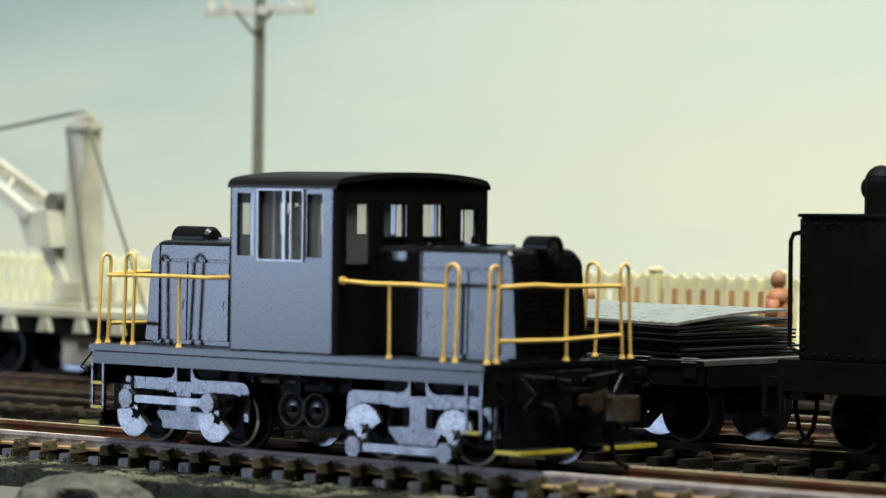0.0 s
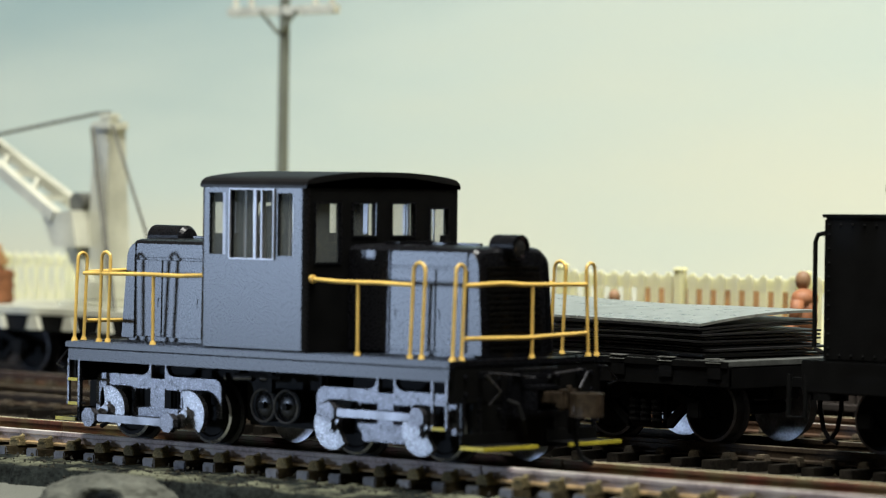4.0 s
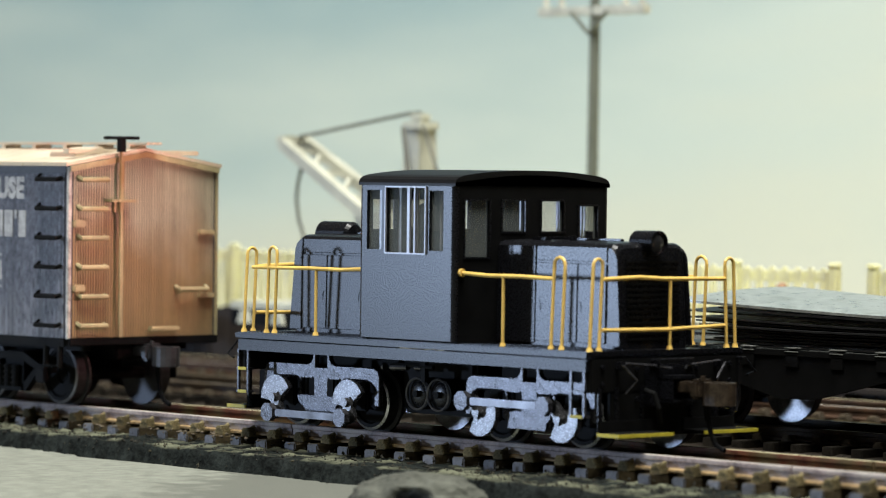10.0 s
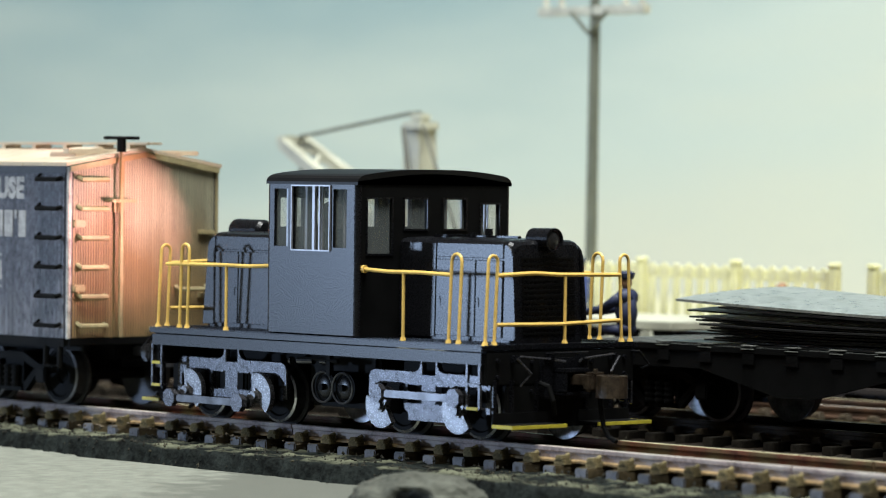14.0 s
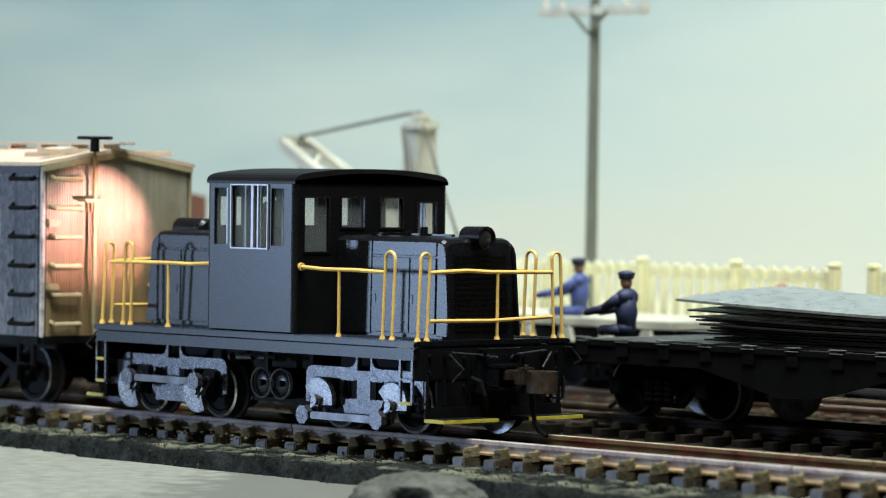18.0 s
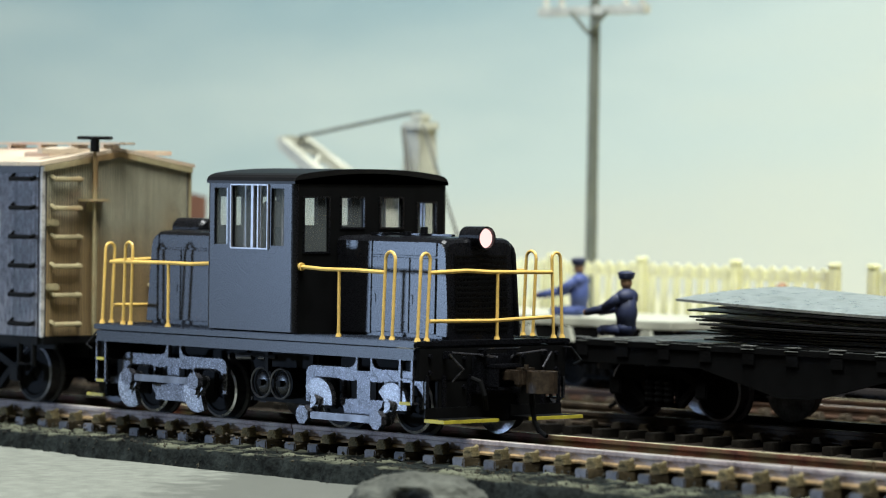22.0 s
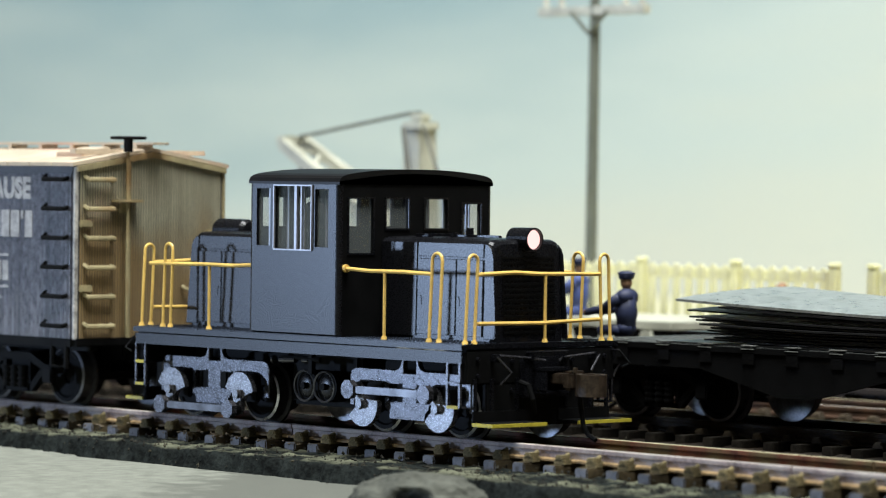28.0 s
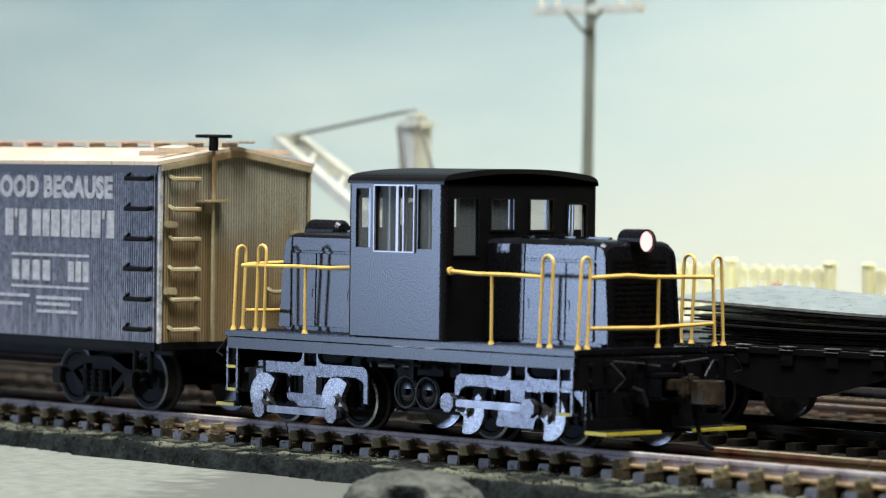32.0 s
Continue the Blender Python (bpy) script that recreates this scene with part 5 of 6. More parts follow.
rng = random.Random(4)
zz = 12.4
TIPS = (-424.0, -414.0, -412.0, -418.5, -413.0, -412.5, -414.0, -416.0, -417.0, -418.6, -411.0, -420.3)
for i, tip in enumerate(TIPS):
    end = -351.5 + rng.uniform(-1.5, 1.5)
    bow = (0.1 + 0.05 * i) if i < 8 else (0.6, 1.2, 1.5, 1.95)[i - 8]
    # all but the top sheet take the colour that holds the stack's shade
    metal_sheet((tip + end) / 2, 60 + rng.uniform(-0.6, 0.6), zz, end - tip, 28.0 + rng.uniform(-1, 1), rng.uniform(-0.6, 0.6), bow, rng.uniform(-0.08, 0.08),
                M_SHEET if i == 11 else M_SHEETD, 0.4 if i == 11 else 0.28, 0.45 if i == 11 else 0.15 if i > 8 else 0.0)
    zz += 0.44 if i < 8 else 0.55
# black tender on the same track
tender = thing("tender", -288, 60, 0, "plain black steam locomotive tender with grab rails", "tender")


def build_tender():
    bm = bm_new()
    box(bm, -41, 41, -15.2, 15.2, 13.2, 33.4, 0.25)
    t = part("tank", bm, M_BLACKM, tender, "black riveted water tank")
    bm = bm_new()
    for i in range(40):
        for z in (14.0, 32.4):
            x = -40 + i * 2.05
            bmesh.ops.create_uvsphere(bm, u_segments=6, v_segments=4, radius=0.22, matrix=Matrix.Translation((x, -15.25, z)))
    for j in range(9):
        bmesh.ops.create_uvsphere(bm, u_segments=6, v_segments=4, radius=0.22, matrix=Matrix.Translation((-40, -15.25, 15 + j * 2)))
    tagged(part("rivets", bm, M_BLACKM, t), "rows of small rivets", kind="stuff")
    bm = bm_new()
    box(bm, -44.5, 43, -15.6, 15.6, 8.5, 13.2, 0.2)
    part("frame", bm, M_BLACKM, tender, "black tender frame")
    bm = bm_new()
    box(bm, -41.2, 41.2, -15.4, 15.4, 33.4, 33.9, 0.1)
    box(bm, -22, 10, -9, 9, 33.9, 36.5, 0.6)
    part("tank_top", bm, M_BLACKM, tender)
    bm = bm_new()
    tube(bm, [(-41.2, -14.4, 31.2), (-42.4, -14.6, 31.0), (-42.9, -14.6, 30.0), (-42.9, -14.6, 15.0), (-41.4, -14.4, 14.2)], 0.35)
    part("grab_rail", bm, M_BLACKM, tender, "black wire grab rail")
    bm = bm_new()
    tube(bm, [(-43.6, -15.4, 11), (-43.6, -15.6, 5), (-46.6, -15.6, 5), (-46.6, -15.4, 11)], 0.4)
    part("step", bm, M_BLACKM, tender)
    bm = bm_new()
    rod(bm, (-33.5, -6, 33.9), (-33.5, -6, 38.5), 2.4, 16)
    bmesh.ops.create_uvsphere(bm, u_segments=16, v_segments=8, radius=2.4, matrix=Matrix.Translation((-33.5, -6, 38.5)))
    rod(bm, (-36.0, -6, 37.6), (-32, -6, 37.6), 1.5, 14)
    part("tail_lamp", bm, M_BLACKM, tender, "round black lamp on the tank top")
    hand_coupler(tender, -43, -1, metal=M_BLACKM)
    for s in (-1, 1):
        freight_truck(tender, s * 25, 0, 4.8, "")
        for u in (-9.5, 9.5):
            wheelset(tender, s * 25 + u, 4.8, "")


build_tender()

# ---- the derrick wagon on the back track ----
crane = thing("derrick_car", -519.1, 112, 0, "cream-white derrick on a flat maintenance wagon", "derrick car")


def strut(bm, p, q, w, hgt=None):
    """A square beam from p to q."""
    p, q = Vector(p), Vector(q)
    d = q - p
    m = Matrix.Translation((p + q) / 2) @ d.to_track_quat("Z", "Y").to_matrix().to_4x4() @ Matrix.Diagonal((w, hgt or w, d.length, 1))
    bmesh.ops.create_cube(bm, size=1, matrix=m)


def build_crane():
    # wagon bed
    bm = bm_new()
    box(bm, -75, 48, -14.5, 14.5, 11.4, 12.9, 0.15)
    part("deck", bm, M_CRANE, crane, "cream-white wagon deck")
    for sy in (-1, 1):
        bm = bm_new()
        ya, yb = sorted((sy * 13.0, sy * 14.2))
        box(bm, -75, 48, ya, yb, 8.2, 11.4, 0.1)
        part("side_sill", bm, M_BLACKM, crane, "black side sill")
        for i in range(12):
            bm = bm_new()
            x = -70 + i * 10.2
            ya, yb = sorted((sy * 14.2, sy * 15.2))
            prism(bm, [(x - 1.9, 8.6), (x + 1.9, 8.6), (x + 1.0, 11.2), (x - 1.0, 11.2)], "y", ya, yb)
            part("stake_pocket", bm, M_CRANE, crane, "cream-white stake pocket")
    bm = bm_new()
    box(bm, -74, 47, -4, 4, 6.8, 11.4)
    part("underframe", bm, M_BLACKM, crane)
    for cx in (-55, 28):
        freight_truck(crane, cx, 0, 4.8, "")
        for u in (-9.5, 9.5):
            wheelset(crane, cx + u, 4.8, "")
    bm = bm_new()
    box(bm, -26, -12, -13.5, -12.6, 2.5, 8.2, 0.4)
    part("tool_box", bm, M_CRANEG, crane, "pale grey box under the deck")
    # mast: tapered, with a cap and bolts
    mx, my = -32.5, -2.0
    bm = bm_new()
    r = bmesh.ops.create_cone(bm, cap_ends=True, segments=4, radius1=4.6, radius2=3.0, depth=35.0, matrix=Matrix.Translation((mx, my, 30.4)) @ Matrix.Rotation(math.pi / 4, 4, "Z"))
    part("mast", bm, M_CRANE, crane, "tapered cream-white mast")
    bm = bm_new()
    box(bm, mx - 2.9, mx + 2.9, my - 2.6, my + 2.6, 47.0, 48.8, 0.4)
    box(bm, mx - 1.9, mx + 1.9, my - 1.6, my + 1.6, 48.8, 50.4, 0.5)
    part("mast_cap", bm, M_CRANE, crane, "white mast cap")
    bm = bm_new()
    box(bm, mx - 7, mx + 7, my - 7, my + 7, 12.9, 14.2, 0.3)
    box(bm, mx - 4.6, mx + 4.6, my - 4.6, my + 4.6, 14.2, 18.0, 0.4)
    part("mast_foot", bm, M_CRANE, crane)
    # boom: two lattice chords that meet at the tip
    tip, foot = Vector((-67.0, -4.0, 44.6)), Vector((-39.5, -4.0, 25.0))
    side = Vector((0, 1, 0))
    ends = {-1: (Vector((-41.0, -8.0, 30.3)), Vector((-66.7, -8.0, 44.4))), 1: (Vector((-40.3, -2.0, 31.8)), Vector((-67.6, -2.0, 45.1)))}
    for s in (-1, 1):
        bm = bm_new()
        strut(bm, *ends[s], 2.0, 2.2)
        part("boom_chord", bm, M_CRANE, crane, "cream-white boom beam")
    for k in range(5):
        f0, f1 = 0.12 + 0.17 * k, 0.12 + 0.17 * (k + 1)
        p = ends[-1 if k % 2 else 1][0].lerp(ends[-1 if k % 2 else 1][1], f0)
        q = ends[1 if k % 2 else -1][0].lerp(ends[1 if k % 2 else -1][1], f1)
        bm = bm_new()
        strut(bm, p, q, 0.9)
        part("boom_brace", bm, M_CRANE, crane)
    bm = bm_new()
    box(bm, tip.x - 1.6, tip.x + 1.0, tip.y - 4.6, tip.y + 2.6, tip.z - 0.6, tip.z + 1.4, 0.4)
    part("boom_head", bm, M_CRANE, crane)
    bm = bm_new()
    rod(bm, (mx - 5.0, my - 4.0, 33.0), (mx - 5.0, my + 2, 33.0), 2.0, 18)
    part("winch_drum", bm, M_CABLE, crane, "dark winch drum at the boom foot")
    bm = bm_new()
    strut(bm, (mx - 1, my - 3, 16), foot + Vector((1, -2, 0)), 2.4)
    strut(bm, (mx - 1, my + 3, 16), foot + Vector((1, 2, 0)), 2.4)
    prism(bm, [(-44.4, 30.6), (-36.0, 31.6), (-34.5, 24.5), (-41.5, 24.4)], "y", -8.6, -1.4)
    part("boom_bracket", bm, M_CRANE, crane)
    # cables and stays
    for pts, r in (([(mx, my, 50.6), (mx - 3, my - 0.3, 50.4), tuple(tip + Vector((0.5, 0, 1.2)))], 0.36),
                   ([(mx + 3.0, my - 2, 48.0), (mx + 27.0, my - 8.5, 13.0)], 0.34),
                   ([(mx - 0.5, my - 4.0, 47.5), (mx + 15.0, my - 12.0, 13.0)], 0.5),
                   ([(-61.0, -8, 39.6), (-62.0, -8, 36.6), (-62.4, -8, 33.4), (-61.6, -8, 29.3), (-59.6, -8, 25.0)], 0.38)):
        bm = bm_new()
        tube(bm, pts, r, 6)
        part("cable", bm, M_CABLE, crane, "dark cable")


build_crane()

# the load under the hook
bm = bm_new()
box(bm, -2.4, 2.4, -2.0, 2.0, 0, 6.8, 0.3)
for z in (0.9, 3.2, 5.4):
    box(bm, -2.55, 2.55, -2.15, 2.15, z, z + 0.7, 0.1)
load = thing("crate", -577, 104.0, 12.9, "brick-red crate with brown goods under the hook", "crate")
part("case", bm, M_RED, load, "brick-red painted case")
bm = bm_new()
box(bm, -1.9, 1.7, -1.6, 1.6, 6.8, 9.8, 0.8)
rod(bm, (0, 0, 9.6), (0, 0, 11.8), 0.9, 10, 0.5)
part("bundle", bm, M_BROWN, load, "brown tied bundle")


# ---- figures: plain painted model shapes ----


def figure(name, x, y, z, rz, seated, colour, label, cap=None, arm=True, size=0.82):
    bm = bm_new()
    parts = []

    def blob(p, r, s=(1, 1, 1), mi=0):
        g = bmesh.ops.create_uvsphere(bm, u_segments=14, v_segments=9, radius=r, matrix=Matrix.Translation(p) @ Matrix.Diagonal((*s, 1)))
        for f in {f for v in g["verts"] for f in v.link_faces}:
            f.material_index = mi

    def limb(p, q, r, r2, mi=0):
        n0 = set(bm.faces)
        rod(bm, p, q, r, 10, r2)
        for f in set(bm.faces) - n0:
            f.material_index = mi

    hip = 2.0 if seated else 10.0
    limb((0, 0, hip - 1.0), (0.2, 0, hip + 6.2), 1.95, 2.0)
    blob((0.2, 0, hip + 5.9), 2.05, (0.98, 1.25, 0.85))
    blob((0.05, 0, hip + 2.8), 2.1, (1.02, 1.15, 1.5))
    blob((0, 0, hip - 0.4), 2.0, (1, 1.1, 0.8))
    if seated:
        for s in (-1, 1):
            limb((0, s * 1.1, 1.2), (-5.2, s * 1.3, 1.1), 1.25, 1.0)
            blob((-5.4, s * 1.3, 1.0), 1.1)
    else:
        for s in (-1, 1):
            limb((0, s * 0.9, hip), (0.2, s * 1.1, 0.6), 1.25, 0.8)
            blob((-0.5, s * 1.1, 0.5), 0.9, (1.5, 0.8, 0.6))
    for s in (-1, 1):
        sh = Vector((0.1, s * 2.0, hip + 5.8))
        el = sh + (Vector((-4.0, -0.3, -2.3)) if arm else Vector((-0.3, s * 0.5, -3.6)))
        ha = el + (Vector((-5.2, 0.1, -1.0)) if arm else Vector((-1.2, 0, -3.0)))
        limb(sh, el, 1.15, 0.95)
        blob(el, 0.95)
        limb(el, ha, 0.95, 0.7)
        blob(ha, 0.7, mi=1)
    limb((0.1, 0, hip + 6.4), (0, 0, hip + 7.8), 0.8, 0.7, 1)
    blob((-0.1, 0, hip + 8.8), 1.35, (0.95, 0.85, 1.1), 1)
    if cap:
        limb((-0.1, 0, hip + 9.4), (-0.1, 0, hip + 10.5), 1.45, 1.7, 2)
        blob((-0.1, 0, hip + 10.5), 1.75, (1.05, 1, 0.35), 2)
    bmesh.ops.scale(bm, vec=(size, size, size), verts=bm.verts)
    ob = part(name, bm, (colour, M_SKIN, cap or colour), None, "", True)
    ob.matrix_world = at(x, y, z, 0, 0, rz)
    return tagged(ob, label, "figurine")


figure("seated_figurine", -443.0, 58.0, 12.3, 0, True, M_BLUE, "tiny painted figurine in navy blue sitting on the flatcar deck", M_BLUE)
figure("sitting_figurine", -501.0, 104.0, 12.9, 20, True, M_BLUE2, "tiny painted figurine in blue sitting on the pale wagon deck", M_BLUE, True, 0.82)
figure("standing_figurine", -469.6, 124.7, 1.5, 10, False, M_ORANGE, "tiny painted figurine in orange standing on the loading platform", None, False, 0.9)
figure("standing_figurine", -435.5, 124.7, 1.5, 10, False, M_ORANGE, "tiny painted figurine in orange behind the sheet load", None, False, 0.88)
figure("worker_figurine", -393.9, 124.7, 1.5, 10, False, M_RED, "tiny painted figurine in red-brown work clothes", None, False, 1.09)

# timber wall and platform behind the tracks
wall = thing("timber_wall", 0, 127, -4.1, "low dark brown timber wall behind the back track", "timber wall", "", "structure")
plank = None
for i in range(145):
    x = -770 + i * 4.0
    if plank is None:
        bm = bm_new()
        box(bm, -1.85, 1.85, -0.8, 0.8, 0, 14.2, 0.15)
        plank = part("plank", bm, M_TIMBER, wall)
        plank.matrix_basis = at(x, 0, 0)
    else:
        share(plank, "plank", wall, at(x, 0.25 * math.sin(i * 1.7), 0.3 * math.sin(i * 2.9)))
dock = thing("loading_platform", -425, 124.6, -4.1, "low brown timber loading platform", "platform", "", "structure")
for i in range(2):
    bm = bm_new()
    box(bm, -60, 60, -1.2 + i * 1.6, 0.3 + i * 1.6, 4.6, 5.6, 0.1)
    part("plank", bm, M_TIMBER, dock)
for i in range(9):
    bm = bm_new()
    box(bm, -60 + i * 14.7, -57.6 + i * 14.7, -1.1, 1.7, 0, 4.6, 0.1)
    part("bearer", bm, M_TIMBER, dock)

# ---- fence, pole, far things ----
fence = thing("picket_fence", 0, 132, -4.1, "pale yellow picket fence with capped posts", "fence", "", "structure")
picket = post_one = None
runs = ((-463.5, -24.5, 14), (-454.2, 27.5, 4))
for start, pitch, count in runs:
    for k in range(count):
        x = start + pitch * k
        if post_one is None:
            bm = bm_new()
            box(bm, -1.0, 1.0, -0.9, 0.9, 0, 26.6, 0.2)
            box(bm, -1.15, 1.15, -1.05, 1.05, 26.6, 27.5, 0.3)
            post_one = part("post", bm, M_FENCE, fence, "capped fence post")
            post_one.matrix_basis = at(x, 0, 0)
        else:
            share(post_one, "post", fence, at(x, 0, 0))
        if k == count - 1:
            continue
        s = 1 if pitch > 0 else -1
        n = round((abs(pitch) - 2.2) / 3.05)
        for i in range(n):
            px = x + s * (1.1 + (i + 0.5) * (abs(pitch) - 2.2) / n)
            if picket is None:
                bm = bm_new()
                prism(bm, [(-0.82, 1.0), (0.82, 1.0), (0.82, 25.9), (0.4, 26.5), (-0.4, 26.5), (-0.82, 25.9)], "y", -0.1, 0.3)
                picket = part("picket", bm, M_FENCE, fence)
                picket.matrix_basis = at(px, 0, 0)
            else:
                share(picket, "picket", fence, at(px, 0, 0))
        for z, hh in ((3.0, 2.0), (23.7, 2.2)):
            bm = bm_new()
            xa, xb = sorted((x + s * 1.1, x + pitch - s * 1.1))
            box(bm, xa, xb, 0.3, 0.9, z, z + hh, 0.1)
            part("fence_rail", bm, M_FENCE, fence)

pole = thing("utility_pole", -539.7, 145, -4.1, "grey-green wooden utility pole with a pale crossarm", "utility pole")
bm = bm_new()
rod(bm, (0, 0, 0), (0.6, 0, 92), 1.25, 14, 0.98)
part("shaft", bm, M_POLE, pole, "grey-green pole shaft")
bm = bm_new()
box(bm, -15.0, 15.0, -1.0, 1.0, 74.6, 76.4, 0.15)
arm = part("crossarm", bm, M_ARM, pole, "pale wooden crossarm")
for x in (-13.5, -9.0, 9.0, 13.5):
    bm = bm_new()
    rod(bm, (x, 0, 76.4), (x, 0, 78.8), 0.7, 10, 0.5)
    part("insulator", bm, M_ARM, arm, "pale insulator")
for s in (-1, 1):
    bm = bm_new()
    strut(bm, (0, -1.2, 70.9), (s * 5.0, -1.2, 75.2), 0.6)
    part("brace", bm, M_POLE, pole)

far_car = thing("far_boxcar", -658.5, 108, 0, "maroon boxcar far down the back track", "boxcar")
bm = bm_new()
prism(bm, [(-15, 11), (15, 11), (15, 33.4), (0, 36), (-15, 33.4)], "x", -25, 25)
part("body", bm, M_MAROON, far_car, "maroon wagon body")
for s in (-1, 1):
    freight_truck(far_car, s * 13, 0, 4.8, "")

# brown crates behind the fence, seen between its pickets
stack = thing("wooden_crate", -424, 139, -4.1, "low brown wooden crate behind the fence", "crate")
for i in range(5):
    bm = bm_new()
    box(bm, -16, 17, -2.2, -1.6, 2.4 + i * 4.5, 6.4 + i * 4.5, 0.15)
    part("slat", bm, M_BROWN, stack)
bm = bm_new()
box(bm, -16, 17, -1.6, 3, 0, 24.8, 0.2)
part("case", bm, M_BROWN, stack)

# stone lump beside the road
bm = bm_new()
bmesh.ops.create_icosphere(bm, subdivisions=6, radius=1)
for v in bm.verts:
    n = v.co.copy()
    k = 1 + 0.10 * noise.noise(n * 1.7) + 0.05 * noise.noise(n * 5) + 0.02 * noise.noise(n * 12)
    near = (n - Vector((0.2, -0.93, 0.3)).normalized()).length + 0.08 * noise.noise(n * 4)
    k -= 0.22 * max(0.0, 1 - near / 0.36) ** 0.5
    v.co = Vector((n.x * 10.0, n.y * 7.2, 5.4 * math.copysign(abs(n.z) ** 0.75, n.z))) * k
    v.tag = near < 0.33
for f in bm.faces:
    f.material_index = 1 if all(v.tag for v in f.verts) else 0
stone = part("stone", bm, (M_STONE, M_HOLLOW), None, "", True)
stone.matrix_world = at(-379.5, -44.5, -7.0, 0, 0, 20)
tagged(stone, "rounded weathered grey stone at the road's edge", "stone")

# loose cinders along the shoulder and between the ties
rng = random.Random(11)
verts, faces = [], []
for i in range(5200):
    x = rng.uniform(-640, -300)
    near = rng.random()
    if near < 0.35:
        y, z = rng.uniform(-27, -15), 0
        z = shoulder_height(x, y)
    elif near < 0.8:
        y, z = rng.uniform(-16, 22), -3.4
    else:
        y, z = rng.uniform(22, 80), -3.4
    r = rng.uniform(0.1, 0.34)
    b = len(verts)
    a = rng.uniform(0, 6.3)
    for kx, ky, kz in ((1, 0, 0), (-0.5, 0.87, 0), (-0.5, -0.87, 0), (0, 0, 1.0), (0.2, 0.1, -0.8)):
        cx, cy = kx * math.cos(a) - ky * math.sin(a), kx * math.sin(a) + ky * math.cos(a)
        q = rng.uniform(0.7, 1.3) * r
        verts.append(((x + cx * q) * MM, (y + cy * q) * MM, (z + 0.2 * r + kz * q) * MM))
    faces += [(b, b + 1, b + 3), (b + 1, b + 2, b + 3), (b + 2, b, b + 3), (b + 1, b, b + 4), (b + 2, b + 1, b + 4), (b, b + 2, b + 4)]
me = bpy.data.meshes.new("loose_cinders")
me.from_pydata(verts, [], faces)
me.materials.append(M_BED)
tagged(new("loose_cinders", me), "loose dark cinders scattered round the track", "gravel", "", "stuff")

# tan crumbs of dirt over the ties on the left stretch
rng = random.Random(21)
verts, faces = [], []
for i in range(170):
    x = rng.uniform(-580, -440)
    y = rng.uniform(-15.5, -9.6) if rng.random() < 0.7 else rng.uniform(-6.5, 7)
    r = rng.uniform(0.15, 0.5)
    b = len(verts)
    a = rng.uniform(0, 6.3)
    z = -2.35 + rng.uniform(-0.5, 0.25)
    for kx, ky, kz in ((1.4, 0, 0), (-0.5, 0.87, 0), (-0.5, -0.87, 0), (0, 0, 0.6), (0.2, 0.1, -0.8)):
        cx, cy = kx * math.cos(a) - ky * math.sin(a), kx * math.sin(a) + ky * math.cos(a)
        q = rng.uniform(0.7, 1.3) * r
        verts.append(((x + cx * q) * MM, (y + cy * q) * MM, (z + kz * q) * MM))
    faces += [(b, b + 1, b + 3), (b + 1, b + 2, b + 3), (b + 2, b, b + 3), (b + 1, b, b + 4), (b + 2, b + 1, b + 4), (b, b + 2, b + 4)]
me = bpy.data.meshes.new("dirt_crumbs")
me.from_pydata(verts, [], faces)
me.materials.append(M_CHIP)
tagged(new("dirt_crumbs", me), "tan crumbs of dirt over the ties", "dirt", "", "stuff")

# ---- motion of the trains and their wheels ----
# seconds, millimetres by which the locomotive stands to the right of its last stop
RUN = [(0.0, 78.84), (1.7, 78.84), (2.0, 78.05), (2.5, 76.15), (3.0, 73.65), (3.5, 70.99), (4.5, 65.7), (5.5, 60.44), (6.0, 57.7), (7.0, 52.16), (8.0, 46.83), (9.0, 41.1),
       (10.0, 35.7), (11.0, 30.33), (12.0, 25.1), (13.0, 19.85), (14.0, 14.4), (14.5, 12.0), (15.5, 6.8), (16.5, 1.75), (17.0, 0.55), (17.5, 0.0), (25.9, 0.0), (26.4, 1.2),
       (27.0, 4.4), (27.5, 7.3), (28.0, 10.23), (29.0, 15.8), (30.0, 21.47), (31.0, 27.0), (31.5, 30.23), (32.0, 34.33)]
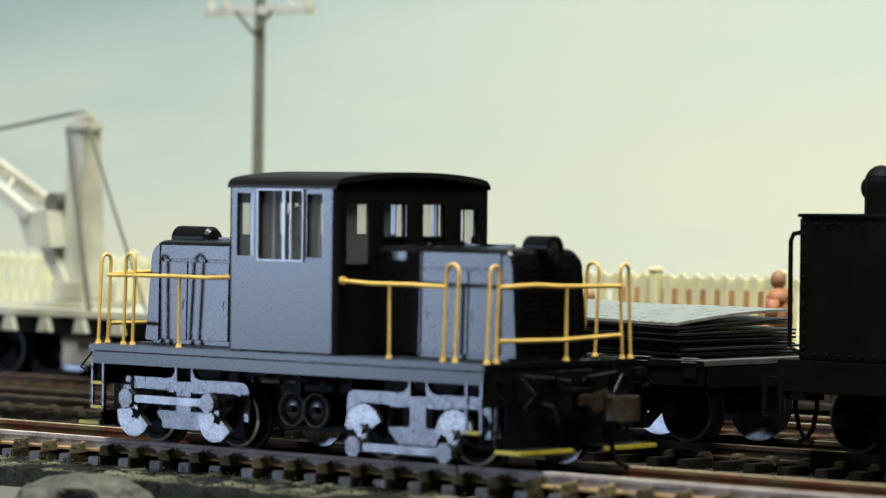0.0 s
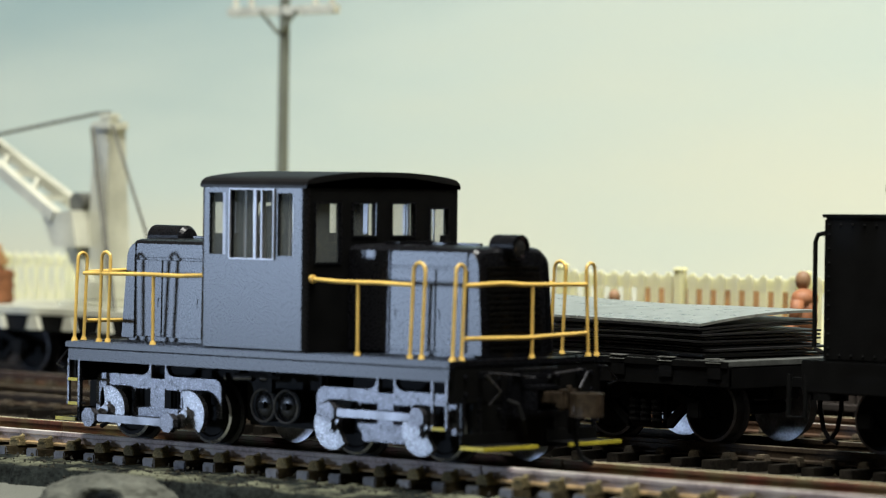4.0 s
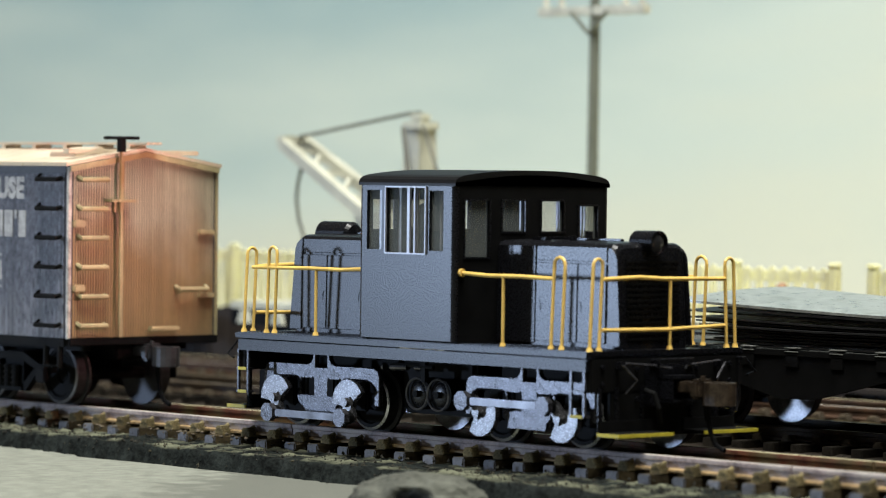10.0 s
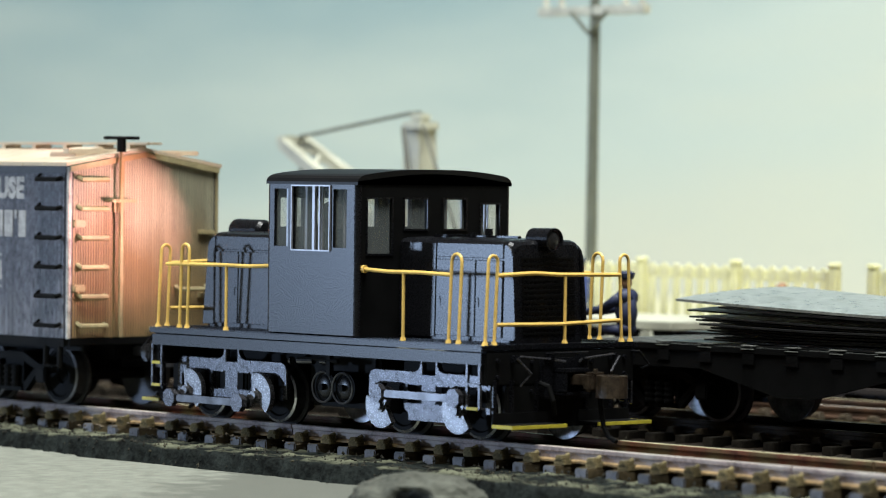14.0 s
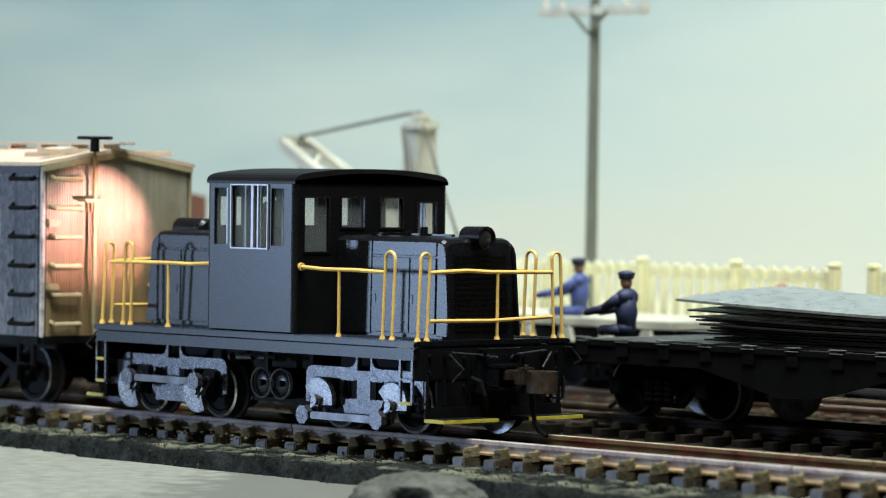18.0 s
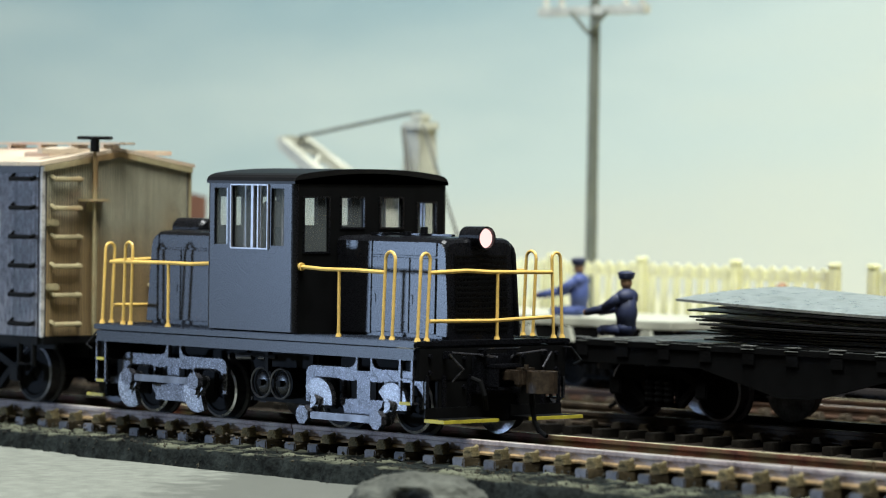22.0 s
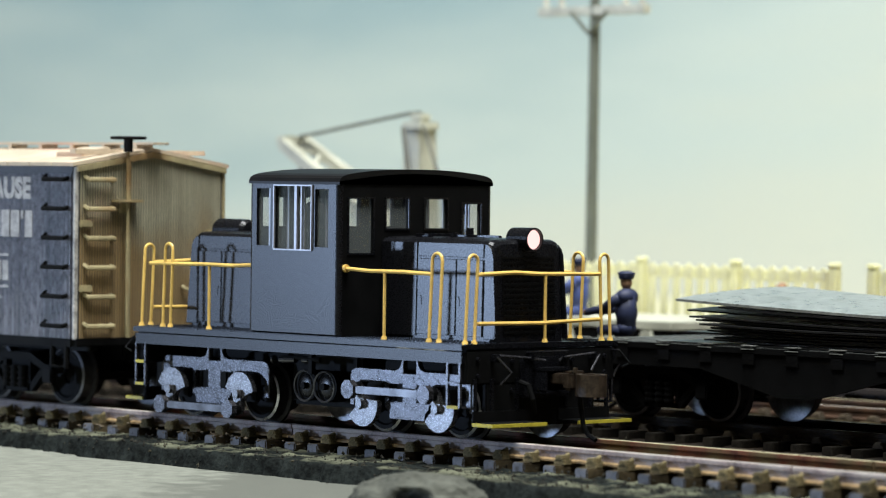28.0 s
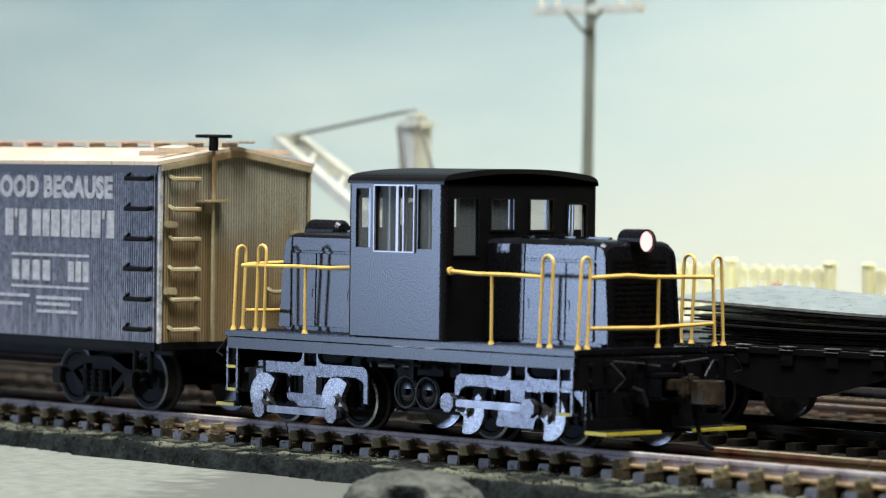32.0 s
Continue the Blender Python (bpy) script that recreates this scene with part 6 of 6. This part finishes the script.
PUSH = [(0.0, 7.15), (15.3, 7.15), (15.6, 6.3), (16.0, 4.2), (16.5, 1.93), (17.0, 0.55), (17.5, 0.0), (26.05, 0.0), (26.5, 0.8), (27.0, 3.3), (27.5, 6.2), (28.0, 8.95), (29.0, 14.05), (30.0, 19.65),
        (31.0, 25.25), (31.5, 28.1), (32.0, 32.2)]


def between(rows, t):
    for (a, u), (b, w) in zip(rows, rows[1:]):
        if a <= t <= b:
            return u + (w - u) * (t - a) / (b - a)
    return rows[-1][1]


def times(rows, r):
    """Row times, close enough for turning wheels."""
    out = [rows[0][0]]
    for (a, u), (b, w) in zip(rows, rows[1:]):
        n = max(1, math.ceil(abs(w - u) / r / radians(50)))
        out += [a + (b - a) * (i + 1) / n for i in range(n)]
    return out


def motions():
    walk(loco, [(t, at(LX0 + d, 0, 0)) for t, d in RUN])
    walk(wagon, [(t, at(CAR_END - CAR_LEN / 2 + d, 0, 0)) for t, d in PUSH])
    tl, tw = times(RUN, R_LOCO), times(PUSH, 4.8)
    for ob, x, y, z, phase, r, vehicle in SPIN:
        if vehicle == "loco":
            walk(ob, [(t, at(x, 0, z, 0, math.degrees((between(RUN, t) - 41.1) / r), 0)) for t in tl])
        elif vehicle == "wagon":
            walk(ob, [(t, at(x, 0, z, 0, math.degrees(between(PUSH, t) / r), 0)) for t in tw])
    for ob, x, ph in CRANKS:
        walk(ob, [(t, at(x, 0, R_LOCO, 0, 90 - ph + math.degrees((between(RUN, t) - 41.1) / R_LOCO), 0)) for t in tl])
    for ob, x, ph in RODS:
        rows = []
        for t in tl:
            a = radians(ph) - (between(RUN, t) - 41.1) / R_LOCO
            rows.append((t, at(x + 2.3 * math.cos(a), 0, R_LOCO + 2.3 * math.sin(a))))
        walk(ob, rows)
    # the lamps change over: the front insert turns its lit side out, the rear one turns it in
    for ob, x, y in LAMPS:
        lit = 180 if x > 0 else 222
        turn = [(0.0, lit), (20.7, lit), (20.77, lit * 0.66), (20.84, lit * 0.33), (20.9, 0), (32.0, 0)]
        walk(ob, [(t, at(x, y, 29.0, 0, 0, a)) for t, a in turn])


motions()
